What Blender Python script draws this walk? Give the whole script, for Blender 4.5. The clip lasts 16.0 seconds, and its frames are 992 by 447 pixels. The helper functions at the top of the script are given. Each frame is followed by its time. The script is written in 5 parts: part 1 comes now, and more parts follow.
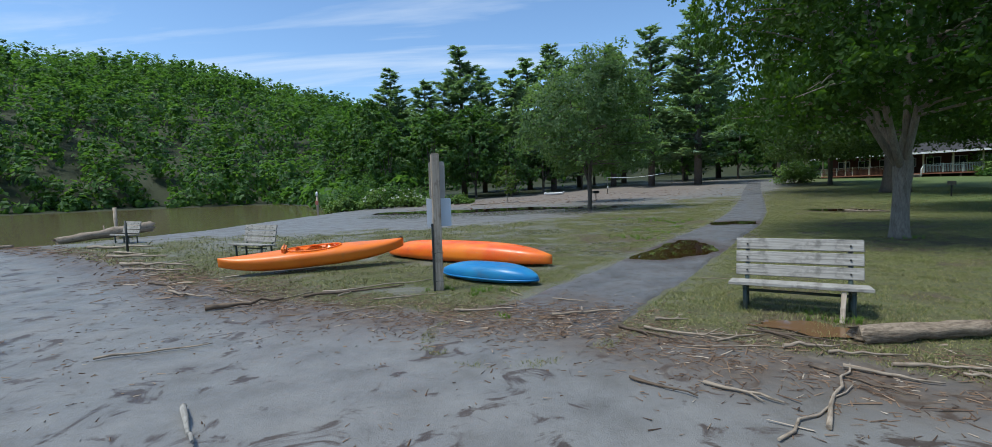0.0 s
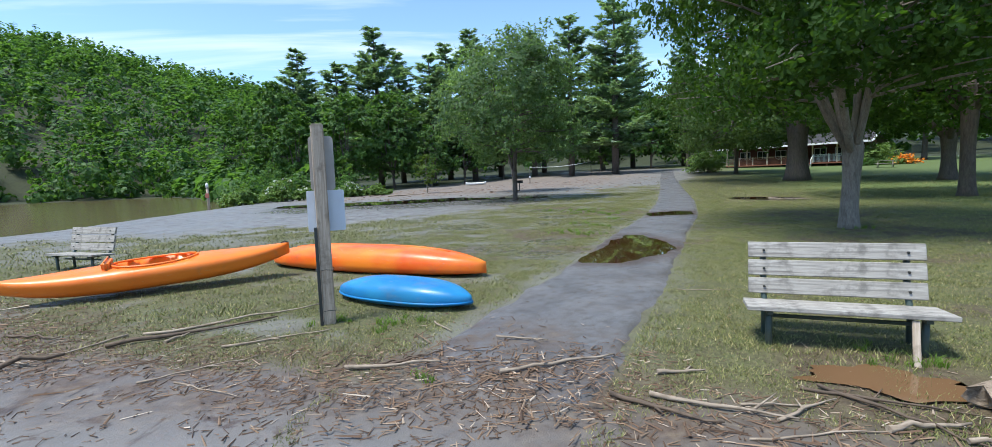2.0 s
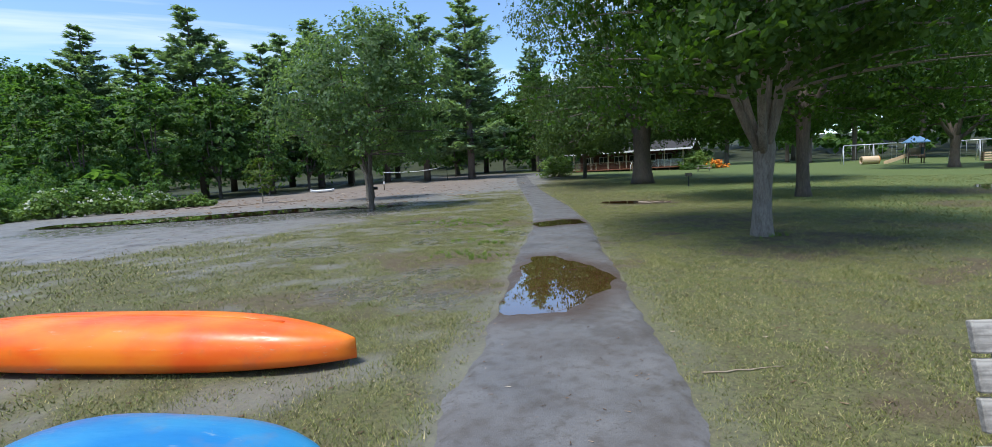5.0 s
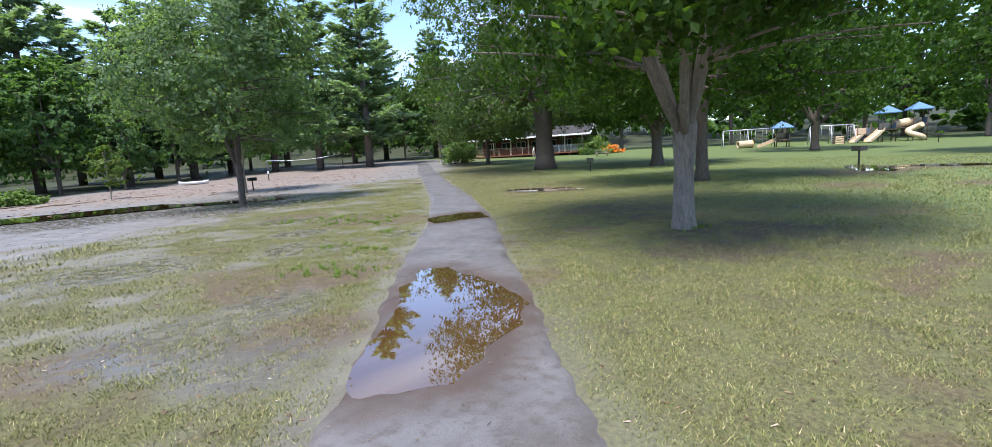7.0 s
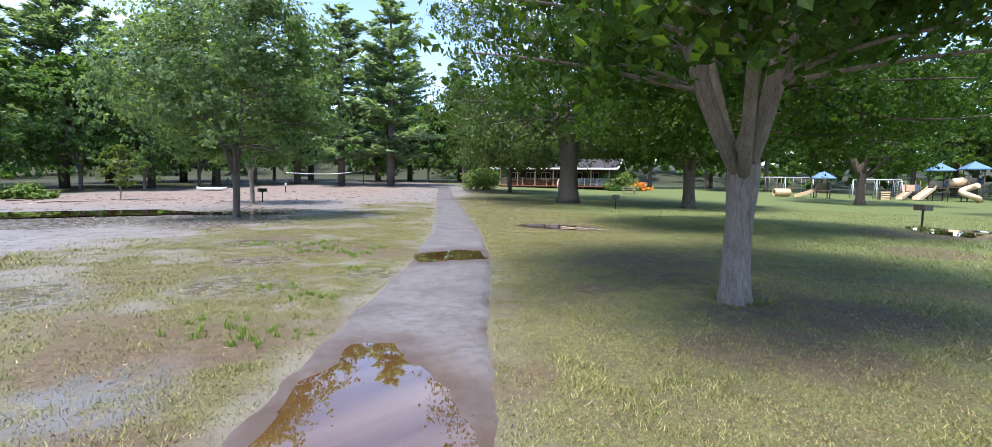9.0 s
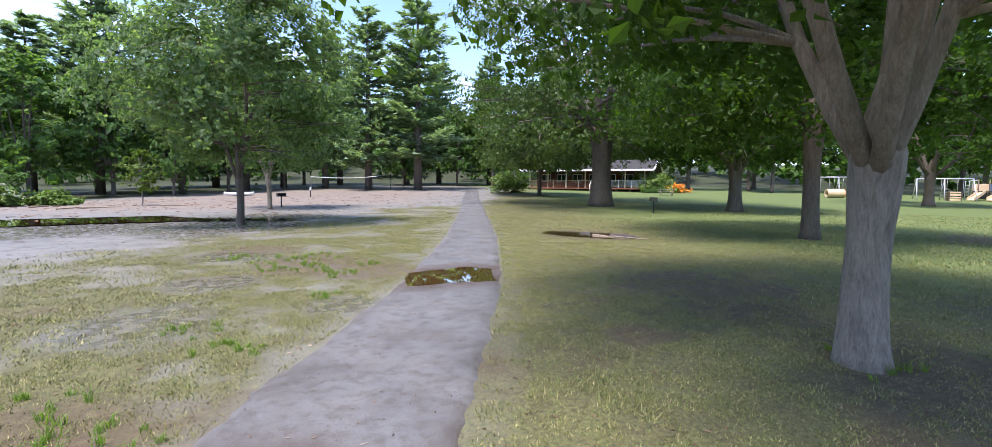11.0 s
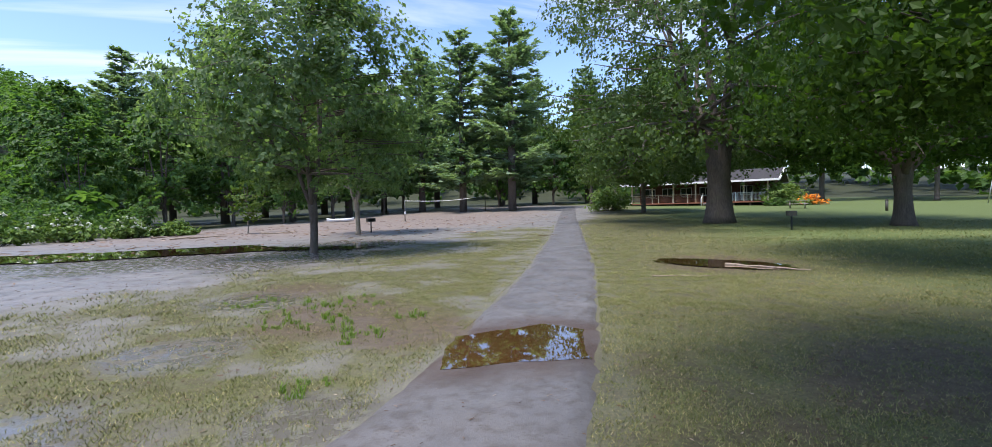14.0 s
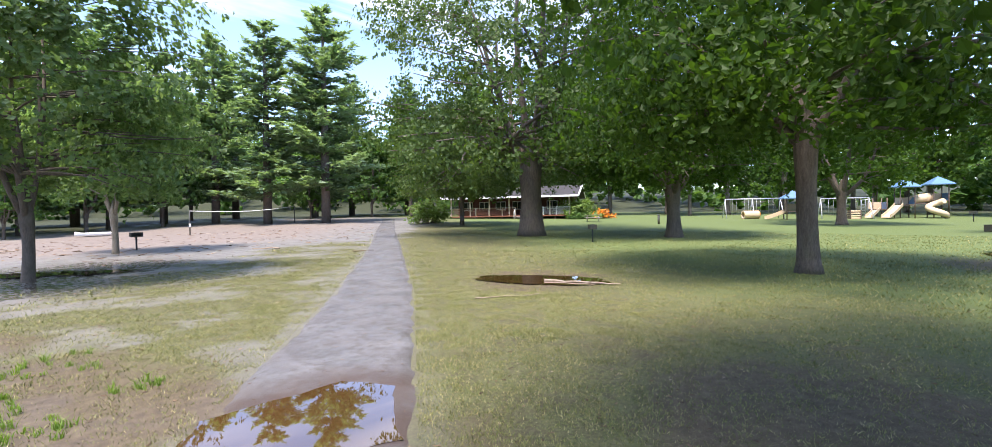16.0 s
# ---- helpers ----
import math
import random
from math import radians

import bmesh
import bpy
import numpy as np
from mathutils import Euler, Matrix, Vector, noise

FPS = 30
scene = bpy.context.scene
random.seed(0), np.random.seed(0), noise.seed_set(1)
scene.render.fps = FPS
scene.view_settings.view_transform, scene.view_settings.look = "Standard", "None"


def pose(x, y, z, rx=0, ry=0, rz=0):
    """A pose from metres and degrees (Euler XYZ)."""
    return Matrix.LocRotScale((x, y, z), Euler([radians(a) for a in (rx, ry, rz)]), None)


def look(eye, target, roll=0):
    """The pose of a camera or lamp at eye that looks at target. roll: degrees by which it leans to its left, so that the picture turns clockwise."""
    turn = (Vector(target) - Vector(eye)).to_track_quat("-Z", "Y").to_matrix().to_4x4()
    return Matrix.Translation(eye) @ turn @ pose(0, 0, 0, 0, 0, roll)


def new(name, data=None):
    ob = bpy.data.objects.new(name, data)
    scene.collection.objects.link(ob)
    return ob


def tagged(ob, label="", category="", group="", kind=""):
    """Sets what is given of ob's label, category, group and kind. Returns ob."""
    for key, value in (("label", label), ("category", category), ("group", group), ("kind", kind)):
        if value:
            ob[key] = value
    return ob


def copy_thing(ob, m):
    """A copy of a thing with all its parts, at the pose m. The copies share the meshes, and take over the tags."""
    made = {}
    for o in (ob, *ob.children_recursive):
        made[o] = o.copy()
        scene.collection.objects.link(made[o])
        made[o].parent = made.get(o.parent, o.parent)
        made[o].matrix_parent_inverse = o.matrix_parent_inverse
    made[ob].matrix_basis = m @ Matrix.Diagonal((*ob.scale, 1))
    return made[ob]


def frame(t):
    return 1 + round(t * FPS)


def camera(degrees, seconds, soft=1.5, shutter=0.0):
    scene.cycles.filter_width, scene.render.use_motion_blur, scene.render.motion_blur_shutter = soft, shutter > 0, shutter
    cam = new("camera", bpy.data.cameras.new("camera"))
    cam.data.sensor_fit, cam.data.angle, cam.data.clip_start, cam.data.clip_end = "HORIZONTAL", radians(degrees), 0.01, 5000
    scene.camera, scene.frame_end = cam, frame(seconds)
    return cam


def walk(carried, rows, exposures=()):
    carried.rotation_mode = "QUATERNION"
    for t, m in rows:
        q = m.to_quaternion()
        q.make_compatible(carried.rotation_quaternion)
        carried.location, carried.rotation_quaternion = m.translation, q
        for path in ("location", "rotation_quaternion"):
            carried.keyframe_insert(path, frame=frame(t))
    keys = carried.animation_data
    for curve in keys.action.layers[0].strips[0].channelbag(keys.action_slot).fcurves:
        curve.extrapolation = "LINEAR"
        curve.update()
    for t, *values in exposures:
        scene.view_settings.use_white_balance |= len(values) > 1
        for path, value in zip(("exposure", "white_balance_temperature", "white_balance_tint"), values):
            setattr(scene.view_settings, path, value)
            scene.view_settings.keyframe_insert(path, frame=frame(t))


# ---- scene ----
# The camera and its walk: seconds, x, y, z, yaw, pitch, roll.
cam = camera(91.23, 16.0, soft=0.8)
ROWS = [
    (0, -0.000, -0.000, 1.615, -0.12, -4.08, 2.14),
    (0.5, 0.057, 0.468, 1.602, -5.09, -4.38, 3.32),
    (1, 0.078, 0.987, 1.658, -8.45, -4.40, 4.77),
    (1.5, 0.110, 1.646, 1.589, -7.92, -4.65, 4.75),
    (2, 0.071, 2.257, 1.575, -9.46, -5.59, 2.35),
    (2.5, 0.043, 2.832, 1.583, -13.57, -6.62, 1.74),
    (3, 0.023, 3.403, 1.590, -14.24, -6.52, 2.07),
    (3.2, 0.006, 3.637, 1.568, -16.24, -6.58, 1.92),
    (5.3, 0.579, 5.799, 1.591, -28.92, -5.70, 3.39),
    (5.5, 0.713, 6.006, 1.580, -31.09, -5.81, 3.73),
    (6, 1.013, 6.439, 1.599, -38.18, -6.58, 3.40),
    (6.5, 1.382, 6.782, 1.589, -36.80, -7.76, 3.17),
    (7, 1.760, 7.158, 1.575, -38.02, -7.90, 3.39),
    (7.5, 2.144, 7.515, 1.588, -43.65, -6.37, 3.16),
    (8, 2.560, 7.906, 1.591, -43.83, -5.46, 1.38),
    (8.5, 3.021, 8.311, 1.608, -43.18, -5.11, 1.48),
    (9, 3.483, 8.620, 1.624, -34.94, -4.61, -0.90),
    (9.2, 3.630, 8.785, 1.624, -33.31, -4.57, -1.52),
    (11.3, 5.254, 10.488, 1.603, -30.95, -4.13, -0.55),
    (11.5, 5.374, 10.640, 1.604, -30.92, -3.91, -0.73),
    (12, 5.622, 11.120, 1.599, -30.92, -3.71, -0.76),
    (12.5, 5.921, 11.609, 1.577, -22.55, -2.82, 0.56),
    (13, 6.218, 12.079, 1.602, -17.22, -2.01, 1.07),
    (13.5, 6.468, 12.543, 1.596, -18.72, -1.94, 1.21),
    (14, 6.781, 12.923, 1.577, -19.60, -1.87, 1.45),
    (14.5, 7.027, 13.308, 1.580, -21.80, -1.72, 1.41),
    (15, 7.289, 13.701, 1.610, -28.93, -1.39, 1.40),
    (15.5, 7.507, 13.945, 1.624, -31.90, -1.07, 1.42),
    (16, 7.555, 14.090, 1.639, -40.56, -0.94, 1.05),
]
walk(cam, [(t, pose(x, y, z, 90 + pitch, roll, yaw)) for t, x, y, z, yaw, pitch, roll in ROWS],
     [(0.0, 0.3, 6150, 4), (2.0, 0.9, 6200, 7), (3.0, 0.9, 6250, 7), (5.5, 0.7, 6300, 10), (7.0, 1.35, 6400, 16), (9.0, 1.55, 6550, 20), (11.5, 1.5, 6500, 20), (12.5, 1.45, 6500, 20), (13.5, 1.0, 6400, 18), (14.5, 1.1, 6400, 18), (15.0, 1.3, 6550, 20), (15.5, 1.4, 6600, 20), (16.0, 1.75, 6750, 20)])

# World, sun and exposure.
SUN_ELEVATION, SUN_AZIMUTH = radians(67), radians(250)  # azimuth clockwise from +y


def build_world():
    world = bpy.data.worlds.new("sky")
    scene.world = world
    world.use_nodes = True
    nt = world.node_tree
    nt.nodes.clear()
    out = nt.nodes.new("ShaderNodeOutputWorld")
    back = nt.nodes.new("ShaderNodeBackground")
    sky = nt.nodes.new("ShaderNodeTexSky")
    sky.sky_type = "NISHITA"
    sky.sun_disc = False
    sky.sun_elevation = SUN_ELEVATION
    sky.sun_rotation = SUN_AZIMUTH
    sky.air_density, sky.dust_density, sky.ozone_density = 0.9, 0.2, 4.0
    back.inputs["Strength"].default_value = 0.148
    # thin streaked cloud, laid on a flat layer high above
    tc = nt.nodes.new("ShaderNodeTexCoord")
    sep = nt.nodes.new("ShaderNodeSeparateXYZ")
    nt.links.new(tc.outputs["Generated"], sep.inputs[0])
    zz = nt.nodes.new("ShaderNodeMath")
    zz.operation = "ADD"
    zz.inputs[1].default_value = 0.12
    nt.links.new(sep.outputs["Z"], zz.inputs[0])
    top = nt.nodes.new("ShaderNodeMath")
    top.operation = "MAXIMUM"
    top.inputs[1].default_value = 0.05
    nt.links.new(zz.outputs[0], top.inputs[0])
    div = nt.nodes.new("ShaderNodeVectorMath")
    div.operation = "DIVIDE"
    comb = nt.nodes.new("ShaderNodeCombineXYZ")
    for k in range(3):
        nt.links.new(top.outputs[0], comb.inputs[k])
    nt.links.new(tc.outputs["Generated"], div.inputs[0])
    nt.links.new(comb.outputs[0], div.inputs[1])
    mp = nt.nodes.new("ShaderNodeMapping")
    mp.inputs["Rotation"].default_value = (0, 0, radians(8))
    mp.inputs["Scale"].default_value = (0.35, 1.5, 1.0)
    nt.links.new(div.outputs[0], mp.inputs["Vector"])
    nz = nt.nodes.new("ShaderNodeTexNoise")
    nz.inputs["Scale"].default_value = 1.6
    nz.inputs["Detail"].default_value = 7
    nz.inputs["Roughness"].default_value = 0.55
    nz.inputs["Distortion"].default_value = 0.4
    nt.links.new(mp.outputs[0], nz.inputs["Vector"])
    ramp = nt.nodes.new("ShaderNodeValToRGB")
    ramp.color_ramp.elements[0].position, ramp.color_ramp.elements[1].position = 0.51, 0.88
    nt.links.new(nz.outputs["Fac"], ramp.inputs["Fac"])
    mix = nt.nodes.new("ShaderNodeMixRGB")
    mix.inputs["Color2"].default_value = (4.7, 5.0, 5.6, 1)
    nt.links.new(ramp.outputs["Color"], mix.inputs["Fac"])
    nt.links.new(sky.outputs["Color"], mix.inputs["Color1"])
    nt.links.new(mix.outputs["Color"], back.inputs["Color"])
    nt.links.new(back.outputs[0], out.inputs["Surface"])


build_world()
sun = new("sun", bpy.data.lights.new("sun", "SUN"))
sun.data.energy, sun.data.angle, sun.data.color = 3.0, radians(14.0), (1.0, 0.96, 0.90)
sun_way = Vector((math.sin(SUN_AZIMUTH) * math.cos(SUN_ELEVATION), math.cos(SUN_AZIMUTH) * math.cos(SUN_ELEVATION), math.sin(SUN_ELEVATION)))
sun.matrix_world = look(Vector((0, 0, 60)) + sun_way, (0, 0, 60))

# ---- materials ----
def rgb(r, g, b):
    return (r, g, b, 1.0)


class Mat:
    """A node material with short ways to add nodes."""

    def __init__(self, name, colour=(0.5, 0.5, 0.5), rough=0.7, metal=0.0):
        self.m = bpy.data.materials.new(name)
        self.m.use_nodes = True
        self.nt = self.m.node_tree
        self.bsdf = self.nt.nodes["Principled BSDF"]
        self.bsdf.inputs["Base Color"].default_value = rgb(*colour)
        self.bsdf.inputs["Roughness"].default_value = rough
        self.bsdf.inputs["Metallic"].default_value = metal
        self.pos = None

    def node(self, kind, **values):
        n = self.nt.nodes.new(kind)
        for key, v in values.items():
            n.inputs[key.replace("_", " ")].default_value = v
        return n

    def link(self, a, b):
        self.nt.links.new(a, b)

    def coord(self, own=False, scale=(1, 1, 1)):
        tc = self.node("ShaderNodeTexCoord")
        src = tc.outputs["Object"]
        if not own:
            src = self.node("ShaderNodeNewGeometry").outputs["Position"]
        mp = self.node("ShaderNodeMapping")
        mp.inputs["Scale"].default_value = scale
        self.link(src, mp.inputs["Vector"])
        return mp.outputs[0]

    def noise(self, scale, detail=4, rough=0.55, vec=None, distort=0.0):
        n = self.node("ShaderNodeTexNoise", Scale=scale, Detail=detail, Roughness=rough, Distortion=distort)
        self.link(vec if vec is not None else self.coord(), n.inputs["Vector"])
        return n.outputs["Fac"]

    def ramp(self, fac, *stops):
        r = self.node("ShaderNodeValToRGB")
        while len(r.color_ramp.elements) < len(stops):
            r.color_ramp.elements.new(0.5)
        for e, (p, c) in zip(r.color_ramp.elements, stops):
            e.position = p
            e.color = rgb(*c) if isinstance(c, tuple) else (c, c, c, 1)
        self.link(fac, r.inputs["Fac"])
        return r.outputs["Color"]

    def mix(self, fac, a, b, kind="MIX"):
        n = self.node("ShaderNodeMixRGB")
        n.blend_type = kind
        for s, v in ((n.inputs["Fac"], fac), (n.inputs["Color1"], a), (n.inputs["Color2"], b)):
            if isinstance(v, (int, float)):
                s.default_value = v if s.type == "VALUE" else (v, v, v, 1)
            elif isinstance(v, tuple):
                s.default_value = rgb(*v)
            else:
                self.link(v, s)
        return n.outputs["Color"]

    def math(self, op, a, b=0.0, clamp=False):
        n = self.node("ShaderNodeMath")
        n.operation = op
        n.use_clamp = clamp
        for s, v in zip(n.inputs, (a, b)):
            if isinstance(v, (int, float)):
                s.default_value = v
            else:
                self.link(v, s)
        return n.outputs[0]

    def attribute(self, name):
        n = self.node("ShaderNodeAttribute")
        n.attribute_name = name
        return n.outputs["Fac"]

    def random(self):
        return self.node("ShaderNodeObjectInfo").outputs["Random"]

    def island(self):
        return self.node("ShaderNodeNewGeometry").outputs["Random Per Island"]

    def colour(self, out):
        self.link(out, self.bsdf.inputs["Base Color"])
        return self

    def rough(self, out):
        self.link(out, self.bsdf.inputs["Roughness"])
        return self

    def bump(self, height, strength=0.4, distance=0.02):
        b = self.node("ShaderNodeBump", Strength=strength, Distance=distance)
        self.link(height, b.inputs["Height"])
        self.link(b.outputs[0], self.bsdf.inputs["Normal"])
        return self


def leaf_material(name, dark, mid, light, thin=0.35, patch=0.8):
    """Leaves that differ one from another and from clump to clump, and let some light through."""
    a = Mat(name, mid, 0.55)
    per = a.ramp(a.island(), (0.0, dark), (0.55, mid), (1.0, light))
    big = a.noise(patch, 3)
    col = a.mix(a.ramp(big, (0.35, 0.0), (0.7, 0.6)), per, mid)
    col = a.mix(0.18, col, a.ramp(a.random(), (0.0, dark), (1.0, light)))
    a.colour(col)
    tr = a.node("ShaderNodeBsdfTranslucent")
    a.link(a.mix(1.0, col, (1.5, 1.6, 0.6), "MULTIPLY"), tr.inputs["Color"])
    ms = a.node("ShaderNodeMixShader")
    ms.inputs["Fac"].default_value = thin
    a.link(a.bsdf.outputs[0], ms.inputs[1])
    a.link(tr.outputs[0], ms.inputs[2])
    a.link(ms.outputs[0], a.nt.nodes["Material Output"].inputs["Surface"])
    a.bsdf.inputs["Specular IOR Level"].default_value = 0.3
    return a.m


def bark_material(name, dark, light, moss=0.0, lying=False):
    a = Mat(name, light, 0.9)
    v = a.coord(True, (0.3, 1, 1)) if lying else a.coord(scale=(1, 1, 0.22))
    n = a.noise(14, 6, 0.65, v, 0.6)
    fine = a.noise(60, 4, 0.6, v)
    col = a.ramp(n, (0.3, dark), (0.7, light))
    col = a.mix(0.35, col, a.ramp(fine, (0.35, dark), (0.7, light)))
    if moss:
        col = a.mix(a.ramp(a.noise(1.7, 4), (0.5, 0.0), (0.75, moss)), col, (0.10, 0.12, 0.05))
    a.colour(col).bump(a.math("ADD", n, a.math("MULTIPLY", fine, 0.4)), 0.9, 0.03)
    return a.m


def wood_material(name, dark, light, axis=0, rough=0.85, own=True):
    """Weathered timber with the grain along an axis of the thing."""
    a = Mat(name, light, rough)
    scale = [22, 22, 22]
    scale[axis] = 1.2
    v = a.coord(own, tuple(scale))
    grain = a.noise(2.2, 6, 0.6, v, 0.5)
    blot = a.noise(7, 5, 0.65, a.coord(own))
    col = a.ramp(grain, (0.3, dark), (0.65, light))
    col = a.mix(a.ramp(blot, (0.5, 0.0), (0.68, 0.75)), col, tuple(c * 0.55 for c in dark))
    col = a.mix(a.math("MULTIPLY", a.random(), 0.22), col, dark)
    a.colour(col).bump(grain, 0.5, 0.006)
    return a.m


def painted(name, colour, rough=0.5, dirt=0.25, dirt_colour=(0.16, 0.13, 0.1), metal=0.0, scale=6):
    a = Mat(name, colour, rough, metal)
    n = a.noise(scale, 5, 0.6)
    a.colour(a.mix(a.ramp(n, (0.45, 0.0), (0.75, dirt)), colour, dirt_colour))
    a.rough(a.ramp(a.noise(scale * 4, 3), (0.3, max(rough - 0.12, 0.05)), (0.7, min(rough + 0.15, 1.0))))
    return a.m


def ground_material():
    a = Mat("ground", (0.1, 0.1, 0.08), 0.8)
    big, mid, fine, grit = a.noise(0.35, 4), a.noise(1.9, 6, 0.62), a.noise(9, 5, 0.6), a.noise(90, 3, 0.6)
    # soil and thatch between the blades of the lawn
    lawn = a.ramp(mid, (0.28, (0.050, 0.040, 0.020)), (0.5, (0.086, 0.080, 0.028)), (0.72, (0.100, 0.108, 0.034)))
    lawn = a.mix(a.ramp(big, (0.4, 0.0), (0.65, 0.55)), lawn, (0.105, 0.105, 0.042))
    lawn = a.mix(a.ramp(fine, (0.45, 0.0), (0.75, 0.5)), lawn, (0.085, 0.12, 0.034))
    lawn = a.mix(a.ramp(grit, (0.5, 0.0), (0.7, 0.45)), lawn, (0.20, 0.175, 0.10))
    turf = a.noise(26, 5, 0.7)
    lawn = a.mix(a.ramp(turf, (0.5, 0.0), (0.62, 0.7)), lawn, (0.036, 0.032, 0.014))
    lawn = a.mix(a.ramp(turf, (0.36, 0.5), (0.46, 0.0)), lawn, (0.19, 0.175, 0.07))
    fresh = a.mix(a.ramp(a.mix(0.5, fine, turf), (0.38, 0.0), (0.62, 1.0)), (0.078, 0.112, 0.030), (0.110, 0.152, 0.042))
    lawn = a.mix(a.attribute("fresh"), lawn, fresh)
    # drying silt
    silt = a.ramp(mid, (0.25, (0.118, 0.110, 0.096)), (0.5, (0.192, 0.185, 0.172)), (0.75, (0.24, 0.232, 0.212)))
    silt = a.mix(a.ramp(fine, (0.35, 0.0), (0.7, 0.35)), silt, (0.16, 0.152, 0.138))
    silt = a.mix(a.ramp(grit, (0.55, 0.0), (0.75, 0.5)), silt, (0.26, 0.23, 0.19))
    # damp brown stains that have a shape of their own
    stain = a.math("MULTIPLY", a.ramp(a.noise(2.0, 7, 0.66, None, 1.0), (0.56, 0.0), (0.62, 1.0)), a.attribute("stain"))
    silt = a.mix(stain, silt, (0.075, 0.057, 0.046))
    sand = a.ramp(mid, (0.3, (0.145, 0.114, 0.092)), (0.7, (0.22, 0.182, 0.15)))
    litter = a.ramp(fine, (0.3, (0.055, 0.038, 0.026)), (0.55, (0.11, 0.075, 0.048)), (0.75, (0.2, 0.155, 0.1)))
    woods = a.ramp(mid, (0.3, (0.02, 0.026, 0.010)), (0.7, (0.04, 0.05, 0.018)))
    col = a.mix(a.attribute("mud"), lawn, silt)
    col = a.mix(a.attribute("sand"), col, sand)
    col = a.mix(a.math("MULTIPLY", a.attribute("litter"), a.ramp(mid, (0.3, 0.25), (0.6, 0.95))), col, litter)
    soil = a.ramp(a.mix(0.5, fine, grit), (0.36, (0.040, 0.026, 0.014)), (0.5, (0.085, 0.058, 0.034)), (0.64, (0.15, 0.11, 0.066)))
    col = a.mix(a.attribute("soil"), col, soil)
    col = a.mix(a.attribute("woods"), col, woods)
    a.colour(col)
    wet = a.math("MULTIPLY", a.attribute("mud"), a.math("SUBTRACT", 1.0, a.attribute("sand"), True), True)
    wet_r = a.ramp(a.noise(1.1, 6, 0.6), (0.35, 0.30), (0.5, 0.46), (0.7, 0.66))
    pools = a.math("MULTIPLY", a.attribute("wet"), a.ramp(a.noise(5, 5, 0.6), (0.42, 0.0), (0.5, 1.0)), True)
    a.rough(a.mix(pools, a.mix(wet, 0.9, wet_r), 0.12))
    a.colour(a.mix(a.math("MULTIPLY", pools, 0.8), col, (0.115, 0.106, 0.092)))
    rise = a.math("ADD", a.math("MULTIPLY", fine, 0.7), a.math("MULTIPLY", grit, 0.3))
    a.bump(a.mix(a.math("MULTIPLY", pools, 0.93), rise, 0.5), 0.55, 0.03)
    return a.m


def path_material():
    a = Mat("silted_path", (0.15, 0.145, 0.14), 0.6)
    mid, fine, grit = a.noise(1.3, 6, 0.6), a.noise(8, 5, 0.6), a.noise(110, 3)
    col = a.ramp(mid, (0.28, (0.090, 0.080, 0.072)), (0.5, (0.132, 0.129, 0.127)), (0.72, (0.165, 0.162, 0.158)))
    col = a.mix(a.ramp(fine, (0.47, 0.0), (0.64, 0.65)), col, (0.080, 0.070, 0.060))
    specks = a.math("MULTIPLY", a.ramp(a.noise(34, 5, 0.7), (0.56, 0.0), (0.66, 0.8)), a.ramp(a.noise(2.6, 4), (0.42, 0.15), (0.6, 1.0)))
    col = a.mix(specks, col, (0.048, 0.038, 0.028))
    col = a.mix(a.ramp(grit, (0.56, 0.0), (0.72, 0.4)), col, (0.27, 0.24, 0.2))
    # brown damp round the puddles
    col = a.mix(a.math("MULTIPLY", a.attribute("damp"), a.ramp(a.noise(2.2, 5), (0.3, 0.5), (0.6, 1.0))), col, (0.075, 0.052, 0.038))
    mulch = a.ramp(fine, (0.3, (0.055, 0.038, 0.026)), (0.55, (0.11, 0.075, 0.048)), (0.75, (0.2, 0.155, 0.1)))
    col = a.mix(a.math("MULTIPLY", a.attribute("litter"), a.ramp(a.noise(3.5, 5), (0.38, 0.1), (0.56, 0.9))), col, mulch)
    a.colour(col)
    a.rough(a.ramp(a.noise(1.7, 5), (0.35, 0.34), (0.6, 0.62)))
    a.bump(a.math("ADD", a.math("MULTIPLY", fine, 0.7), a.math("MULTIPLY", grit, 0.3)), 0.5, 0.02)
    return a.m


def water_material(name, colour, ripple, rough=0.02, bump=0.08):
    a = Mat(name, colour, rough)
    a.bsdf.inputs["IOR"].default_value = 1.33 if ripple < 5 else 1.55
    if ripple > 5:
        a.bsdf.inputs["Coat Weight"].default_value = 1.0
        a.bsdf.inputs["Coat IOR"].default_value = 1.6
        a.bsdf.inputs["Coat Roughness"].default_value = 0.01
    n = a.noise(0.7, 4)
    a.colour(a.mix(a.ramp(n, (0.35, 0.0), (0.7, 0.6)), colour, tuple(c * 0.6 for c in colour)))
    if ripple:
        a.bump(a.noise(ripple, 3), bump, 0.02)
    return a.m


GROUND, PATH = ground_material(), path_material()
PUDDLE = water_material("puddle_water", (0.088, 0.044, 0.015), 6, 0.015, 0.015)
MUD_WATER = water_material("muddy_water", (0.165, 0.093, 0.045), 4, 0.06, 0.02)
LAKE = water_material("lake_water", (0.155, 0.125, 0.06), 3, 0.12, 0.25)
GREY_WOOD = wood_material("weathered_board", (0.19, 0.175, 0.15), (0.47, 0.44, 0.385))
POST_WOOD = wood_material("weathered_post", (0.30, 0.23, 0.16), (0.56, 0.47, 0.36), axis=2)
DRIFT = wood_material("driftwood", (0.20, 0.15, 0.10), (0.44, 0.36, 0.27), axis=0)
DRIFT_DARK = wood_material("wet_driftwood", (0.07, 0.05, 0.035), (0.2, 0.14, 0.09), axis=0)
